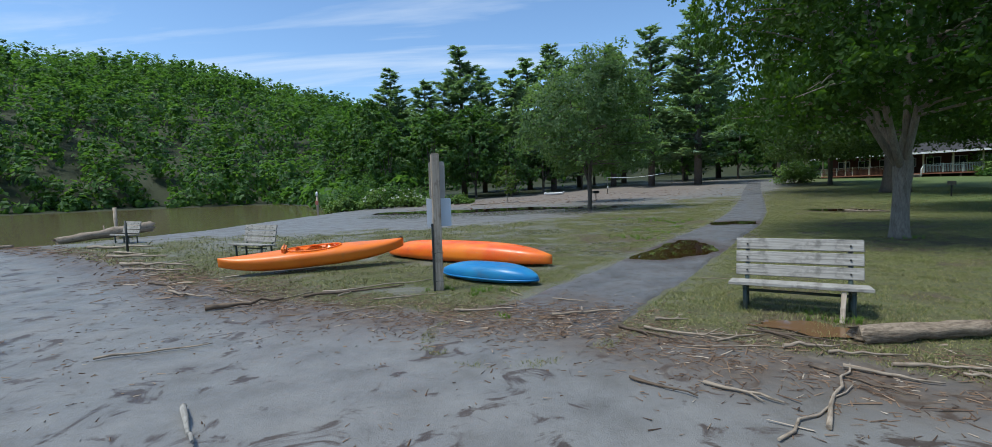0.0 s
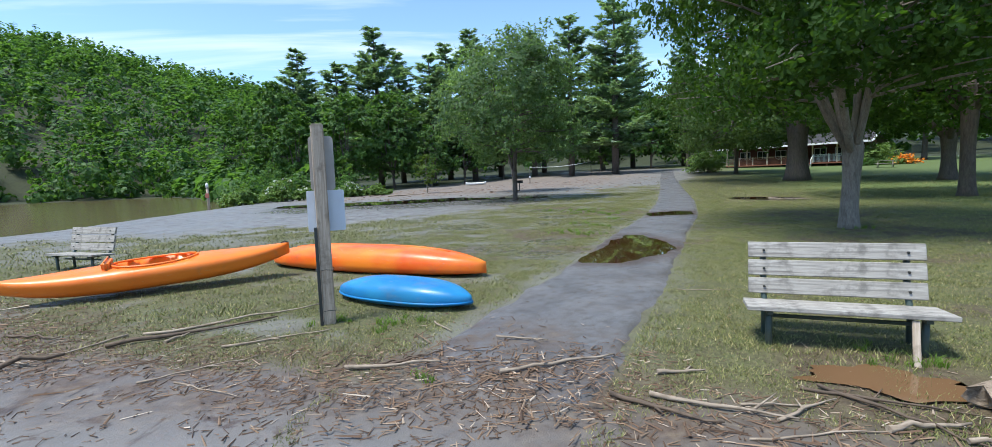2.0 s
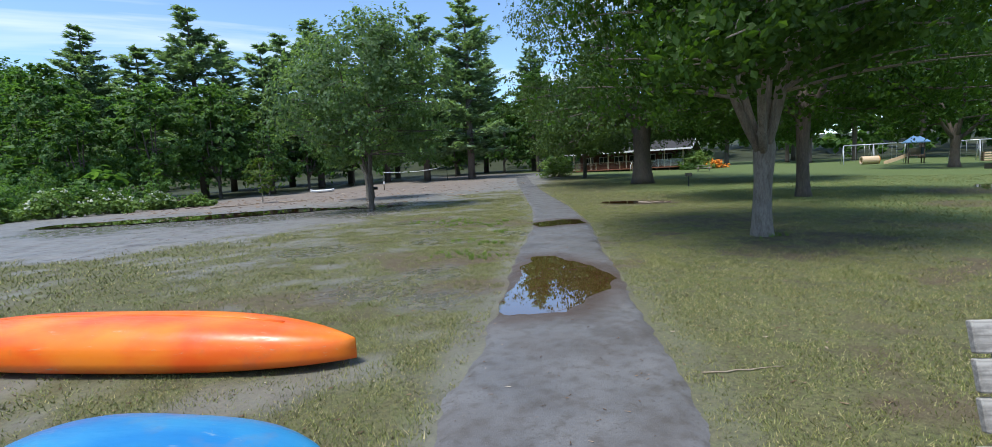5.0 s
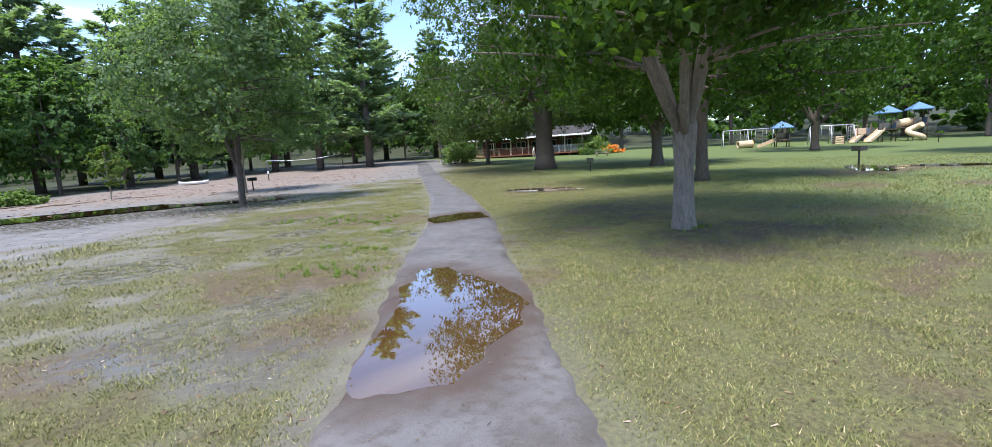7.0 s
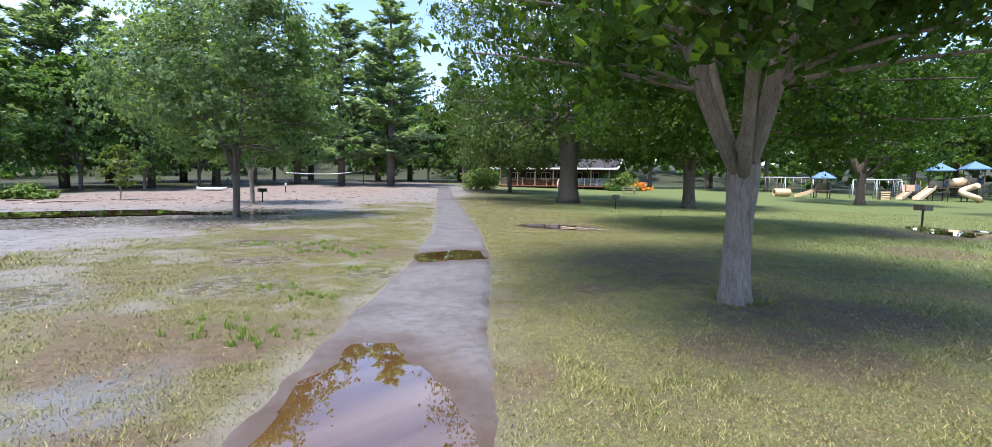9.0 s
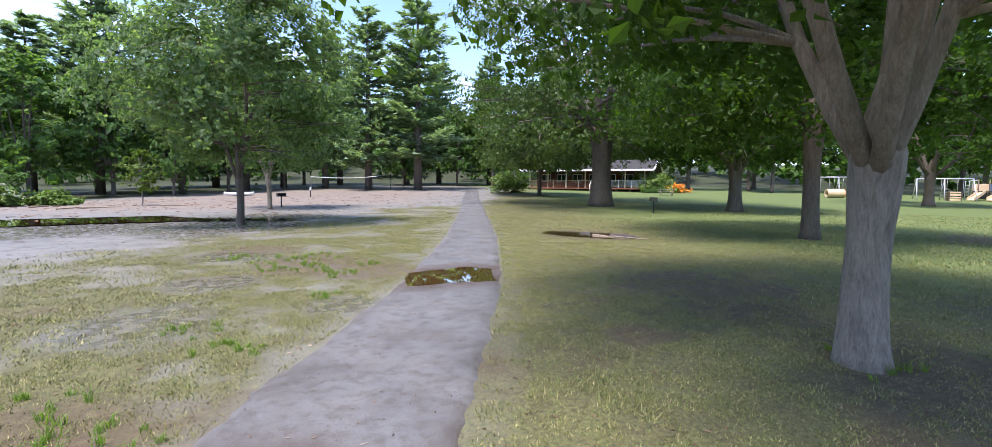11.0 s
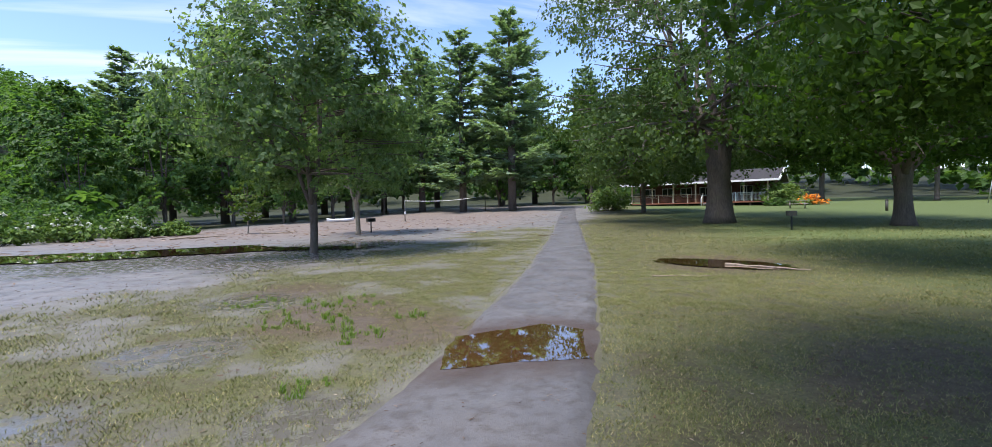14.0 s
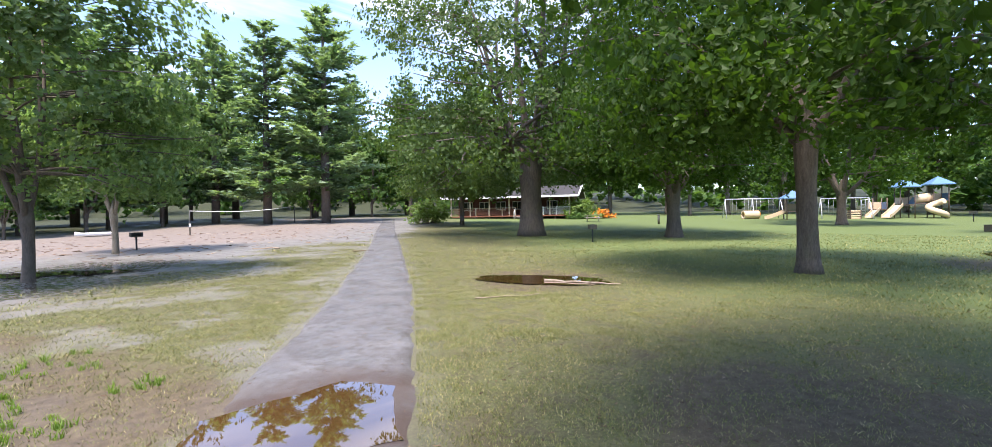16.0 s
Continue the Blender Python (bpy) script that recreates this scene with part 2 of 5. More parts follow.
DARK_STEEL = painted("dark_steel", (0.035, 0.04, 0.035), 0.55, 0.4, (0.12, 0.08, 0.05))
GREEN_STEEL = painted("dark_green_steel", (0.05, 0.075, 0.06), 0.5, 0.4, (0.14, 0.12, 0.09))
GALVANISED = painted("galvanised_steel", (0.55, 0.57, 0.6), 0.4, 0.3, (0.35, 0.34, 0.32), 0.4)
WHITE = painted("white_paint", (0.78, 0.78, 0.76), 0.5, 0.25, (0.5, 0.47, 0.42))
SIGN_GREY = painted("sign_back", (0.42, 0.38, 0.33), 0.5, 0.3, (0.3, 0.26, 0.2))
SIGN_WHITE = painted("white_sign", (0.66, 0.70, 0.74), 0.4, 0.2, (0.5, 0.5, 0.5))
BARK_GREY = bark_material("grey_bark", (0.13, 0.105, 0.078), (0.37, 0.32, 0.25), 0.3)
BARK_DARK = bark_material("dark_bark", (0.06, 0.048, 0.038), (0.19, 0.155, 0.125), 0.3)
BARK_PINE = bark_material("pine_bark", (0.07, 0.055, 0.045), (0.22, 0.18, 0.15))
BARK_LOG = bark_material("log_bark", (0.07, 0.045, 0.028), (0.46, 0.36, 0.25), 0.0, True)
LEAF_MAPLE = leaf_material("maple_leaves", (0.0289, 0.0673, 0.0096), (0.05, 0.1057, 0.0154), (0.0818, 0.149, 0.025), 0.52)
LEAF_PEAR = leaf_material("pear_leaves", (0.0882, 0.1501, 0.0741), (0.1446, 0.2207, 0.1111), (0.2207, 0.2912, 0.1639), 0.6)
LEAF_BIG = leaf_material("oak_leaves", (0.0464, 0.0843, 0.0232), (0.0755, 0.1278, 0.0349), (0.1234, 0.1815, 0.0552), 0.4)
LEAF_YOUNG = leaf_material("sapling_leaves", (0.10, 0.16, 0.03), (0.14, 0.21, 0.045), (0.18, 0.26, 0.06), 0.4)
# distance haze put into the colour: greens lighter than the leaves themselves
LEAF_FAR_HAZE = leaf_material("hazed_woodland_leaves", (0.0524, 0.113, 0.0352), (0.0839, 0.1678, 0.0484), (0.16, 0.265, 0.085), 0.5, 0.06)
# needles painted paler and greyer to stand for hazy air before the pines
LEAF_PINE_HAZE = leaf_material("hazed_pine_needles", (0.115, 0.185, 0.125), (0.19, 0.275, 0.175), (0.28, 0.38, 0.235), 0.4, 0.15)
LEAF_BUSH = leaf_material("bush_leaves", (0.0972, 0.162, 0.0406), (0.154, 0.243, 0.0616), (0.2268, 0.324, 0.0892), 0.3)
PETAL_WHITE = painted("white_blossom", (0.62, 0.64, 0.5), 0.8, 0.3, (0.3, 0.35, 0.15))
PETAL_ORANGE = painted("orange_petals", (0.85, 0.3, 0.02), 0.7, 0.2, (0.7, 0.45, 0.03))

# ---- helpers for shapes ----
def lattice(ix, iy, seed):
    h = (ix.astype(np.int64) * 374761393 + iy.astype(np.int64) * 668265263 + seed * 1442695041) & 0x7FFFFFFF
    h = ((h ^ (h >> 13)) * 1274126177) & 0x7FFFFFFF
    return ((h ^ (h >> 16)) & 0xFFFF) / 65535.0


def vnoise(x, y, seed=0):
    """Smooth noise from 0 to 1 on arrays of places."""
    x, y = np.asarray(x, float), np.asarray(y, float)
    ix, iy = np.floor(x), np.floor(y)
    u, v = x - ix, y - iy
    u, v = u * u * (3 - 2 * u), v * v * (3 - 2 * v)
    a, b = lattice(ix, iy, seed), lattice(ix + 1, iy, seed)
    c, d = lattice(ix, iy + 1, seed), lattice(ix + 1, iy + 1, seed)
    return (a * (1 - u) + b * u) * (1 - v) + (c * (1 - u) + d * u) * v


def fractal(x, y, seed=0, octaves=3):
    total, amp, norm = 0.0, 1.0, 0.0
    for k in range(octaves):
        total = total + amp * vnoise(np.asarray(x) * 2**k, np.asarray(y) * 2**k, seed + k)
        norm += amp
        amp *= 0.5
    return total / norm


def smooth(a, b, v):
    t = np.clip((np.asarray(v, float) - a) / (b - a), 0, 1)
    return t * t * (3 - 2 * t)


def line_distance(x, y, pts):
    """Distance to an open line of points."""
    best = np.full(np.shape(x), 1e9)
    for (ax, ay), (bx, by) in zip(pts[:-1], pts[1:]):
        dx, dy = bx - ax, by - ay
        t = np.clip(((x - ax) * dx + (y - ay) * dy) / (dx * dx + dy * dy), 0, 1)
        best = np.minimum(best, np.hypot(x - ax - t * dx, y - ay - t * dy))
    return best


def inside(x, y, pts):
    """Whether places lie within a closed outline."""
    x, y = np.asarray(x, float), np.asarray(y, float)
    result = np.zeros(np.shape(x), bool)
    for (ax, ay), (bx, by) in zip(pts, pts[1:] + pts[:1]):
        cross = (ay > y) != (by > y)
        at = ax + (y - ay) * (bx - ax) / (by - ay if by != ay else 1e-9)
        result ^= cross & (x < at)
    return result


def signed(x, y, pts):
    """Distance to a closed outline, positive inside."""
    d = line_distance(x, y, pts + pts[:1])
    return np.where(inside(x, y, pts), d, -d)


def mesh_from(name, verts, faces, mat, smooth_faces=False):
    """A mesh from arrays: verts (n, 3), faces (m, k)."""
    me = bpy.data.meshes.new(name)
    verts, faces = np.asarray(verts, np.float32), np.asarray(faces, np.int32)
    n, (m, k) = len(verts), faces.shape
    me.vertices.add(n)
    me.vertices.foreach_set("co", verts.ravel())
    me.loops.add(m * k)
    me.loops.foreach_set("vertex_index", faces.ravel())
    me.polygons.add(m)
    me.polygons.foreach_set("loop_start", np.arange(0, m * k, k, dtype=np.int32))
    me.polygons.foreach_set("use_smooth", np.full(m, smooth_faces))
    me.update(calc_edges=True)
    me.materials.append(mat)
    return me


def part(name, bm, mat, parent, label="", m=None):
    """Links a bmesh as one mesh object under a thing or a part."""
    me = bpy.data.meshes.new(name)
    bm.to_mesh(me)
    bm.free()
    return mesh_part(name, me, mat, parent, label, m)


def mesh_part(name, me, mat, parent, label="", m=None):
    if mat is not None and not me.materials:
        me.materials.append(mat)
    ob = new(name, me)
    ob.parent = parent
    if m is not None:
        ob.matrix_local = m
    return tagged(ob, label)


def thing(name, m, label, category, group="", kind=""):
    ob = new(name)
    ob.matrix_world = m
    ob.empty_display_size = 0.2
    return tagged(ob, label, category, group, kind)


def box(size, at=(0, 0, 0), bevel=0.0, bm=None, m=None, segments=1):
    """A box with softened edges, added to a bmesh."""
    bm = bm or bmesh.new()
    mm = (m or Matrix()) @ Matrix.Translation(at) @ Matrix.Diagonal((*size, 1))
    made = bmesh.ops.create_cube(bm, size=1, matrix=mm)["verts"]
    if bevel:
        edges = list({e for v in made for e in v.link_edges})
        bmesh.ops.bevel(bm, geom=edges, offset=bevel, segments=segments, affect="EDGES")
    return bm


def tube(points, radii, sides=8, bm=None, cap=True, squash=1.0):
    """A round bar through points with a radius at each."""
    bm = bm or bmesh.new()
    pts = [Vector(p) for p in points]
    rings, ref = [], None
    for i, p in enumerate(pts):
        d = (pts[min(i + 1, len(pts) - 1)] - pts[max(i - 1, 0)]).normalized()
        if ref is None:
            ref = d.orthogonal().normalized()
        ref = (ref - d * ref.dot(d)).normalized()
        side = d.cross(ref)
        r = radii[i] if hasattr(radii, "__len__") else radii
        rings.append([bm.verts.new(p + (ref * math.cos(a) + side * math.sin(a) * squash) * r) for a in (2 * math.pi * k / sides for k in range(sides))])
    for a, b in zip(rings[:-1], rings[1:]):
        for k in range(sides):
            f = bm.faces.new((a[k], a[(k + 1) % sides], b[(k + 1) % sides], b[k]))
            f.smooth = True
    if cap:
        bm.faces.new(rings[0][::-1])
        bm.faces.new(rings[-1])
    return bm


# ---- the lie of the land ----
LAKE_EDGE = [(-20.4, 21.5), (-17.8, 26), (-17.4, 35), (-16.6, 46), (-18, 56), (-29, 76), (-53, 117), (-83, 119), (-112, 99), (-138, 62), (-150, 0), (-140, -100), (-70, -60), (-42, 2)]
WRACK = [(-70, -4), (-42, 6), (-21, 20.6), (-13, 15.2), (-8, 11.0), (-4.9, 8.6), (-2.7, 7.1), (0.9, 5.8), (2.6, 4.4), (3.7, 3.7), (7, 2.2), (16, -3), (60, -25)]
LAWN_FAR = [(-21, 22), (-14, 20.5), (-9.4, 21.5), (-3, 21.2), (1.6, 23.0), (4.0, 25.2), (8.7, 31.3), (15.7, 41.6), (19.5, 43)]
PATH_LINE = [(0.2, 5.3), (1.15, 6.65), (3.0, 9.25), (6.0, 13.75), (8.75, 17.75), (12.4, 23.9), (20.6, 39.0), (28, 53.0), (40.6, 76.0)]


def path_side(v):
    """Half the path's width at v metres along y."""
    return 0.86


def ground_z(x, y):
    x, y = np.asarray(x, float), np.asarray(y, float)
    d = (x - 5) * 0.42 + (y - 12) * 0.907
    s = np.clip(d - 22, 0, 110)
    z = 0.035 * s * s / (s + 15)
    near = smooth(0, 60, signed(x, y, LAKE_EDGE) * -1)
    z = z * near
    lake = signed(x, y, LAKE_EDGE)
    z = z - 0.22 * smooth(-3.0, 0.0, lake) - 1.2 * smooth(0, 9, lake)
    # the wooded hill beyond the water
    r, az = np.hypot(x, y), np.degrees(np.arctan2(x, y))
    turn = 1.0 - 0.62 * smooth(-40, 10, az) - 0.23 * smooth(12, 60, az)
    turn = np.where(az < -110, smooth(-170, -110, az) * 0.7 + 0.3, turn)
    start = 152 - 28 * smooth(-14, 12, az) + 18 * smooth(20, 60, az)
    hill = (1 - np.exp(-np.clip(r - start, 0, 900) / 130)) * turn * 80
    hill = hill * (0.8 + 0.4 * fractal(x / 90, y / 90, 5)) + 3 * smooth(130, 200, r) * fractal(x / 30, y / 30, 8)
    return z + hill


def lumps(x, y):
    """Small unevenness of lawn and silt, none on the path."""
    free = smooth(0.9, 1.6, line_distance(x, y, PATH_LINE))
    return free * ((fractal(x / 1.7, y / 1.7, 21) - 0.5) * 0.05 + (vnoise(x / 0.35, y / 0.35, 31) - 0.5) * 0.014)


def path_lift(x, y):
    """How far the path's surface stands over the ground."""
    x, y = np.asarray(x, float), np.asarray(y, float)
    near = np.hypot(x - PATH_LINE[0][0], y - PATH_LINE[0][1])
    return np.where(line_distance(x, y, PATH_LINE) < 0.85, np.maximum(0, 0.034 - 0.06 * smooth(1.1, 0.0, near)), 0)


def ground_at(x, y):
    return float(ground_z(x, y) + lumps(x, y))


def south_of(x, y, pts):
    """How far a place lies on the right-hand side of an open line."""
    d = line_distance(x, y, pts)
    best, sign = np.full(np.shape(x), 1e9), np.ones(np.shape(x))
    for (ax, ay), (bx, by) in zip(pts[:-1], pts[1:]):
        dx, dy = bx - ax, by - ay
        t = np.clip(((x - ax) * dx + (y - ay) * dy) / (dx * dx + dy * dy), 0, 1)
        e = np.hypot(x - ax - t * dx, y - ay - t * dy)
        s = np.sign((x - ax) * dy - (y - ay) * dx)
        sign = np.where(e < best - 1e-6, s, sign)
        best = np.minimum(best, e)
    return d * sign


FLAT = LAWN_FAR + [(22.6, 41.5), (26, 46.5), (33, 56), (38, 62), (47, 78), (40, 92), (20, 95), (-2, 78), (-16, 60), (-18, 40), (-21, 26)]
PUDDLE_SPOTS = []


def zones(x, y):
    """Shares of silt, sand, wrack, woods and fresh grass at places."""
    wob = (fractal(x / 1.3, y / 1.3, 41) - 0.5) * 1.6
    beach = smooth(-0.25, 0.35, south_of(x, y, WRACK) + wob * 0.6)
    flat = smooth(-1.0, 1.2, signed(x, y, FLAT) + wob * 2.2)
    left = smooth(0.9, -0.4, south_of(x, y, PATH_LINE))
    patch = smooth(0.50, 0.66, fractal(x / 1.9, y / 1.9, 51)) * left * smooth(-11, 2, signed(x, y, FLAT)) * 0.92
    thin = smooth(0.55, 0.75, fractal(x / 0.8, y / 0.8, 57)) * 0.55 * left
    edge = smooth(0.42, 0.1, line_distance(x, y, PATH_LINE) - path_side(0) + wob * 0.25) * (0.18 + 0.3 * left)
    mud = np.maximum.reduce([beach, flat, patch, thin, edge])
    sand = smooth(2, 12, signed(x, y, FLAT)) * smooth(40, 52, y + 0.15 * x + wob * 3) * 0.9
    litter = smooth(1.35, 0.2, np.abs(south_of(x, y, WRACK) - 0.25) + wob * 0.35) * smooth(25, 18, np.hypot(x + 4, y - 8))
    r, az = np.hypot(x, y), np.degrees(np.arctan2(x, y))
    tree_line = smooth(76, 84, y + 0.15 * x) * smooth(50, 30, x)
    woods = np.maximum.reduce([smooth(-1, -4, signed(x, y, LAKE_EDGE)) * smooth(108, 114, r), tree_line * (1 - smooth(0, 2, signed(x, y, FLAT))), smooth(2, 6, signed(x, y, [(-16, 47), (-2, 56), (-1, 64), (4, 84), (-30, 90), (-18, 56)]))])
    fresh = smooth(0, 7, -south_of(x, y, PATH_LINE) * -1 - 4.5 + wob * 2)
    stain = np.maximum(beach, 0.75 * flat * smooth(60, 30, y))
    soil = smooth(1.5, 0.4, np.hypot(x - 10.6, y - 11.5) * 0.7 + wob) * 0.8
    soil = np.maximum(soil, smooth(0.62, 0.74, fractal(x / 1.4, y / 1.4, 61)) * 0.75 * (1 - mud) * smooth(16, 4, np.hypot(x - 6, y - 9)))
    for px, py, pr in ((11.2, 14.1, 1.1), (12.0, 15.4, 1.5), (3.3, 5.1, 0.9), (3.2, 14.2, 1.0), (2.9, 12.0, 0.9), (3.9, 13.8, 0.6), (7.0, 20.6, 1.6), (7.8, 19.2, 1.1), (6.2, 23.5, 1.3), (9.0, 10.7, 1.0), (16.4, 22.8, 2.2), (20.2, 12.4, 1.5), (21.4, 9.0, 1.6), (27, 14.5, 2.6), (30.5, 12.5, 2.5)):
        soil = np.maximum(soil, smooth(1.1, 0.6, np.hypot(x - px, y - py) / pr + wob * 0.45) * 0.8)
    wet = np.zeros(np.shape(x))
    for px, py, pr in ((2.0, 12.5, 1.2), (2.4, 11.5, 0.9), (3.0, 13.1, 0.8), (4.5, 16.8, 1.2), (1.6, 17.6, 1.5), (5.2, 19.4, 0.8), (5.6, 22.6, 1.2), (6.6, 16.9, 0.6), (5.6, 31.2, 4.0), (9.5, 31.0, 2.6), (0.5, 33.0, 4.5), (-5.0, 34.0, 5.0), (7.5, 36.5, 4.0)):
        wet = np.maximum(wet, smooth(1.1, 0.5, np.hypot(x - px, y - py) / pr + wob * 0.5))
    mud = np.maximum(mud, wet * 0.4)
    return dict(wet=wet, mud=mud, sand=sand, litter=litter, woods=woods, fresh=fresh * (1 - mud), stain=stain, soil=soil)


def spread(lo, hi, step, grow, far):
    """Coordinates that are dense from lo to hi and widen outwards."""
    mid = list(np.arange(lo, hi + 1e-6, step))
    out, s = [], step
    while (out[-1] if out else 0) < far:
        s *= grow
        out.append((out[-1] if out else 0) + s)
    return np.array([lo - o for o in out[::-1]] + mid + [mid[-1] + o for o in out])


def build_ground():
    gx, gy = spread(-9, 21, 0.14, 1.075, 2600), spread(-3, 31, 0.14, 1.075, 2600)
    x, y = np.meshgrid(gx, gy)
    x, y = x.ravel(), y.ravel()
    z = ground_z(x, y) + lumps(x, y)
    nx, ny = len(gx), len(gy)
    i = (np.arange(ny - 1)[:, None] * nx + np.arange(nx - 1)[None]).ravel()
    me = mesh_from("ground", np.stack([x, y, z], 1), np.stack([i, i + 1, i + nx + 1, i + nx], 1), GROUND, True)
    for key, v in zones(x, y).items():
        me.attributes.new(key, "FLOAT", "POINT").data.foreach_set("value", np.asarray(v, np.float32))
    tagged(new("ground", me), "flood-soaked lawn and grey silt flats beside a lake", "ground", kind="structure")


def outline(cx, cy, rx, ry, turn=0.0, seed=0, n=64, rough=0.25):
    """An uneven closed outline round a centre."""
    pts = []
    for k in range(n):
        a = 2 * math.pi * k / n
        w = 1 + rough * 2 * (float(fractal(math.cos(a) * 1.8 + 7, math.sin(a) * 1.8 + 7, 70 + seed, 4)) - 0.5)
        u, v = rx * w * math.cos(a), ry * w * math.sin(a)
        pts.append((cx + u * math.cos(turn) - v * math.sin(turn), cy + u * math.sin(turn) + v * math.cos(turn)))
    return pts


def build_path():
    pts = [Vector((*p, 0)) for p in PATH_LINE]
    line = []
    for a, b in zip(pts[:-1], pts[1:]):
        n = max(2, int((b - a).length / (0.11 if a.y < 24 else 0.6)))
        line += [a.lerp(b, k / n) for k in range(n)]
    line.append(pts[-1])
    line = np.array([(p.x, p.y) for p in line])
    for _ in range(12):
        line[1:-1] = (line[:-2] + line[1:-1] * 2 + line[2:]) / 4
    d = np.gradient(line, axis=0)
    d /= np.linalg.norm(d, axis=1, keepdims=True)
    side = np.stack([d[:, 1], -d[:, 0]], 1)
    cols = np.linspace(-1, 1, 17)
    along = np.concatenate([[0], np.cumsum(np.linalg.norm(np.diff(line, axis=0), axis=1))])
    verts = []
    for k, c in enumerate(cols):
        wob = (fractal(along / 0.7, along * 0 + c * 9, 83) - 0.5) * 0.22 * abs(c) ** 6
        wob = wob + (vnoise(along / 0.15, along * 0 + c * 5, 86) - 0.5) * 0.07 * abs(c) ** 6
        p = line + side * (c * path_side(0) + wob)[:, None]
        z = ground_z(p[:, 0], p[:, 1]) + 0.03 - 0.045 * (abs(c) > 0.99) + (fractal(p[:, 0] / 0.45, p[:, 1] / 0.45, 88, 4) - 0.5) * 0.012
        for pts in PUDDLE_SPOTS:
            z = z - 0.020 * smooth(-0.35, 0.35, signed(p[:, 0], p[:, 1], pts))
        z = z - 0.06 * smooth(1.1, 0.0, along)
        verts.append(np.column_stack([p, z]))
    verts = np.stack(verts, 1).reshape(-1, 3)
    n, m = len(line), len(cols)
    i = (np.arange(n - 1)[:, None] * m + np.arange(m - 1)[None]).ravel()
    me = mesh_from("path", verts, np.stack([i, i + 1, i + m + 1, i + m], 1), PATH, True)
    damp = np.zeros(len(verts))
    for pts in PUDDLE_SPOTS:
        damp = np.maximum(damp, smooth(-0.7, -0.05, signed(verts[:, 0], verts[:, 1], pts)))
    me.attributes.new("damp", "FLOAT", "POINT").data.foreach_set("value", damp.astype(np.float32))
    x, y = verts[:, 0], verts[:, 1]
    litter = smooth(1.9, 0.5, np.hypot(x - 0.4, y - 5.6) + (fractal(x / 0.6, y / 0.6, 44) - 0.5) * 2.2)
    me.attributes.new("litter", "FLOAT", "POINT").data.foreach_set("value", litter.astype(np.float32))
    tagged(new("path", me), "straight asphalt footpath coated with grey silt", "path", kind="structure")


def build_puddle(pts, lift, label, mat=PUDDLE):
    """A still sheet of water inside an outline, level."""
    bm = bmesh.new()
    cx, cy = sum(p[0] for p in pts) / len(pts), sum(p[1] for p in pts) / len(pts)
    base = float(ground_z(cx, cy)) + lift
    face = bm.faces.new([bm.verts.new((x, y, base)) for x, y in pts])
    if face.normal.z < 0:
        face.normal_flip()
    bmesh.ops.triangulate(bm, faces=[face])
    me = bpy.data.meshes.new("puddle")
    bm.to_mesh(me)
    bm.free()
    me.materials.append(mat)
    tagged(new("puddle", me), label, "puddle", kind="structure")


def rough_line(pts, seed=0, step=0.12, amount=0.16):
    """A closed outline with its edges broken up."""
    out = []
    for (ax, ay), (bx, by) in zip(pts, pts[1:] + pts[:1]):
        n = max(1, int(math.hypot(bx - ax, by - ay) / step))
        for k in range(n):
            x, y = ax + (bx - ax) * k / n, ay + (by - ay) * k / n
            out.append((x + (float(fractal(x / 0.5, y / 0.5, 91 + seed, 2)) - 0.5) * 2 * amount, y + (float(fractal(x / 0.5, y / 0.5, 95 + seed, 2)) - 0.5) * 2 * amount))
    return out


def build_water():
    z = -0.16
    bm = bmesh.new()
    bm.faces.new([bm.verts.new((x, y, z)) for x, y in ((-250, -130), (-10, -130), (-10, 158), (-250, 158))])
    me = bpy.data.meshes.new("lake")
    bm.to_mesh(me)
    bm.free()
    me.materials.append(LAKE)
    tagged(new("water", me), "brown silty lake water under a wooded hill", "lake", kind="structure")


P1 = rough_line([(2.8, 10.25), (3.4, 9.95), (4.0, 10.35), (4.5, 10.5), (5.0, 10.95), (5.25, 11.9), (5.3, 12.95), (4.95, 13.15), (4.75, 12.8), (4.4, 12.6), (3.85, 11.7), (3.1, 10.85)], 1, amount=0.13)
P2 = rough_line([(7.75, 17.55), (8.6, 17.35), (9.3, 17.2), (9.62, 17.8), (9.8, 18.3), (9.5, 18.75), (8.9, 18.75), (8.2, 18.65)], 2, amount=0.1)


def grown(pts, by):
    """An outline made wider about its middle."""
    cx, cy = sum(p[0] for p in pts) / len(pts), sum(p[1] for p in pts) / len(pts)
    return [(cx + (x - cx) * by, cy + (y - cy) * by) for x, y in pts]


P1_WATER, P2_WATER = grown(P1, 1.05), grown(P2, 0.99)
PUDDLE_SPOTS += [P1, P2]
build_ground()
build_path()
build_water()
build_puddle(P1_WATER, 0.0235, "brown puddle lying across the silted footpath")
build_puddle(P2_WATER, 0.0235, "shallow brown puddle across the footpath")
build_puddle(rough_line([(-9.5, 36.5), (-5.5, 35.2), (-2.6, 34.0), (1.5, 34.8), (4.6, 34.9), (8.2, 33.6), (9.0, 34.6), (5.0, 36.9), (3.6, 39.6), (0.5, 38.8), (-4, 39.2), (-9, 39)], 3, 0.3, 0.6), 0.045, "long dark puddle on the grey silt flat")
build_puddle(outline(16.2, 22.6, 0.85, 1.7, 0.4, 4), 0.03, "puddle in the mown lawn")
build_puddle(outline(3.35, 5.08, 0.55, 0.24, -0.5, 6, rough=0.7), 0.006, "muddy brown puddle in the grass before the bench", MUD_WATER)
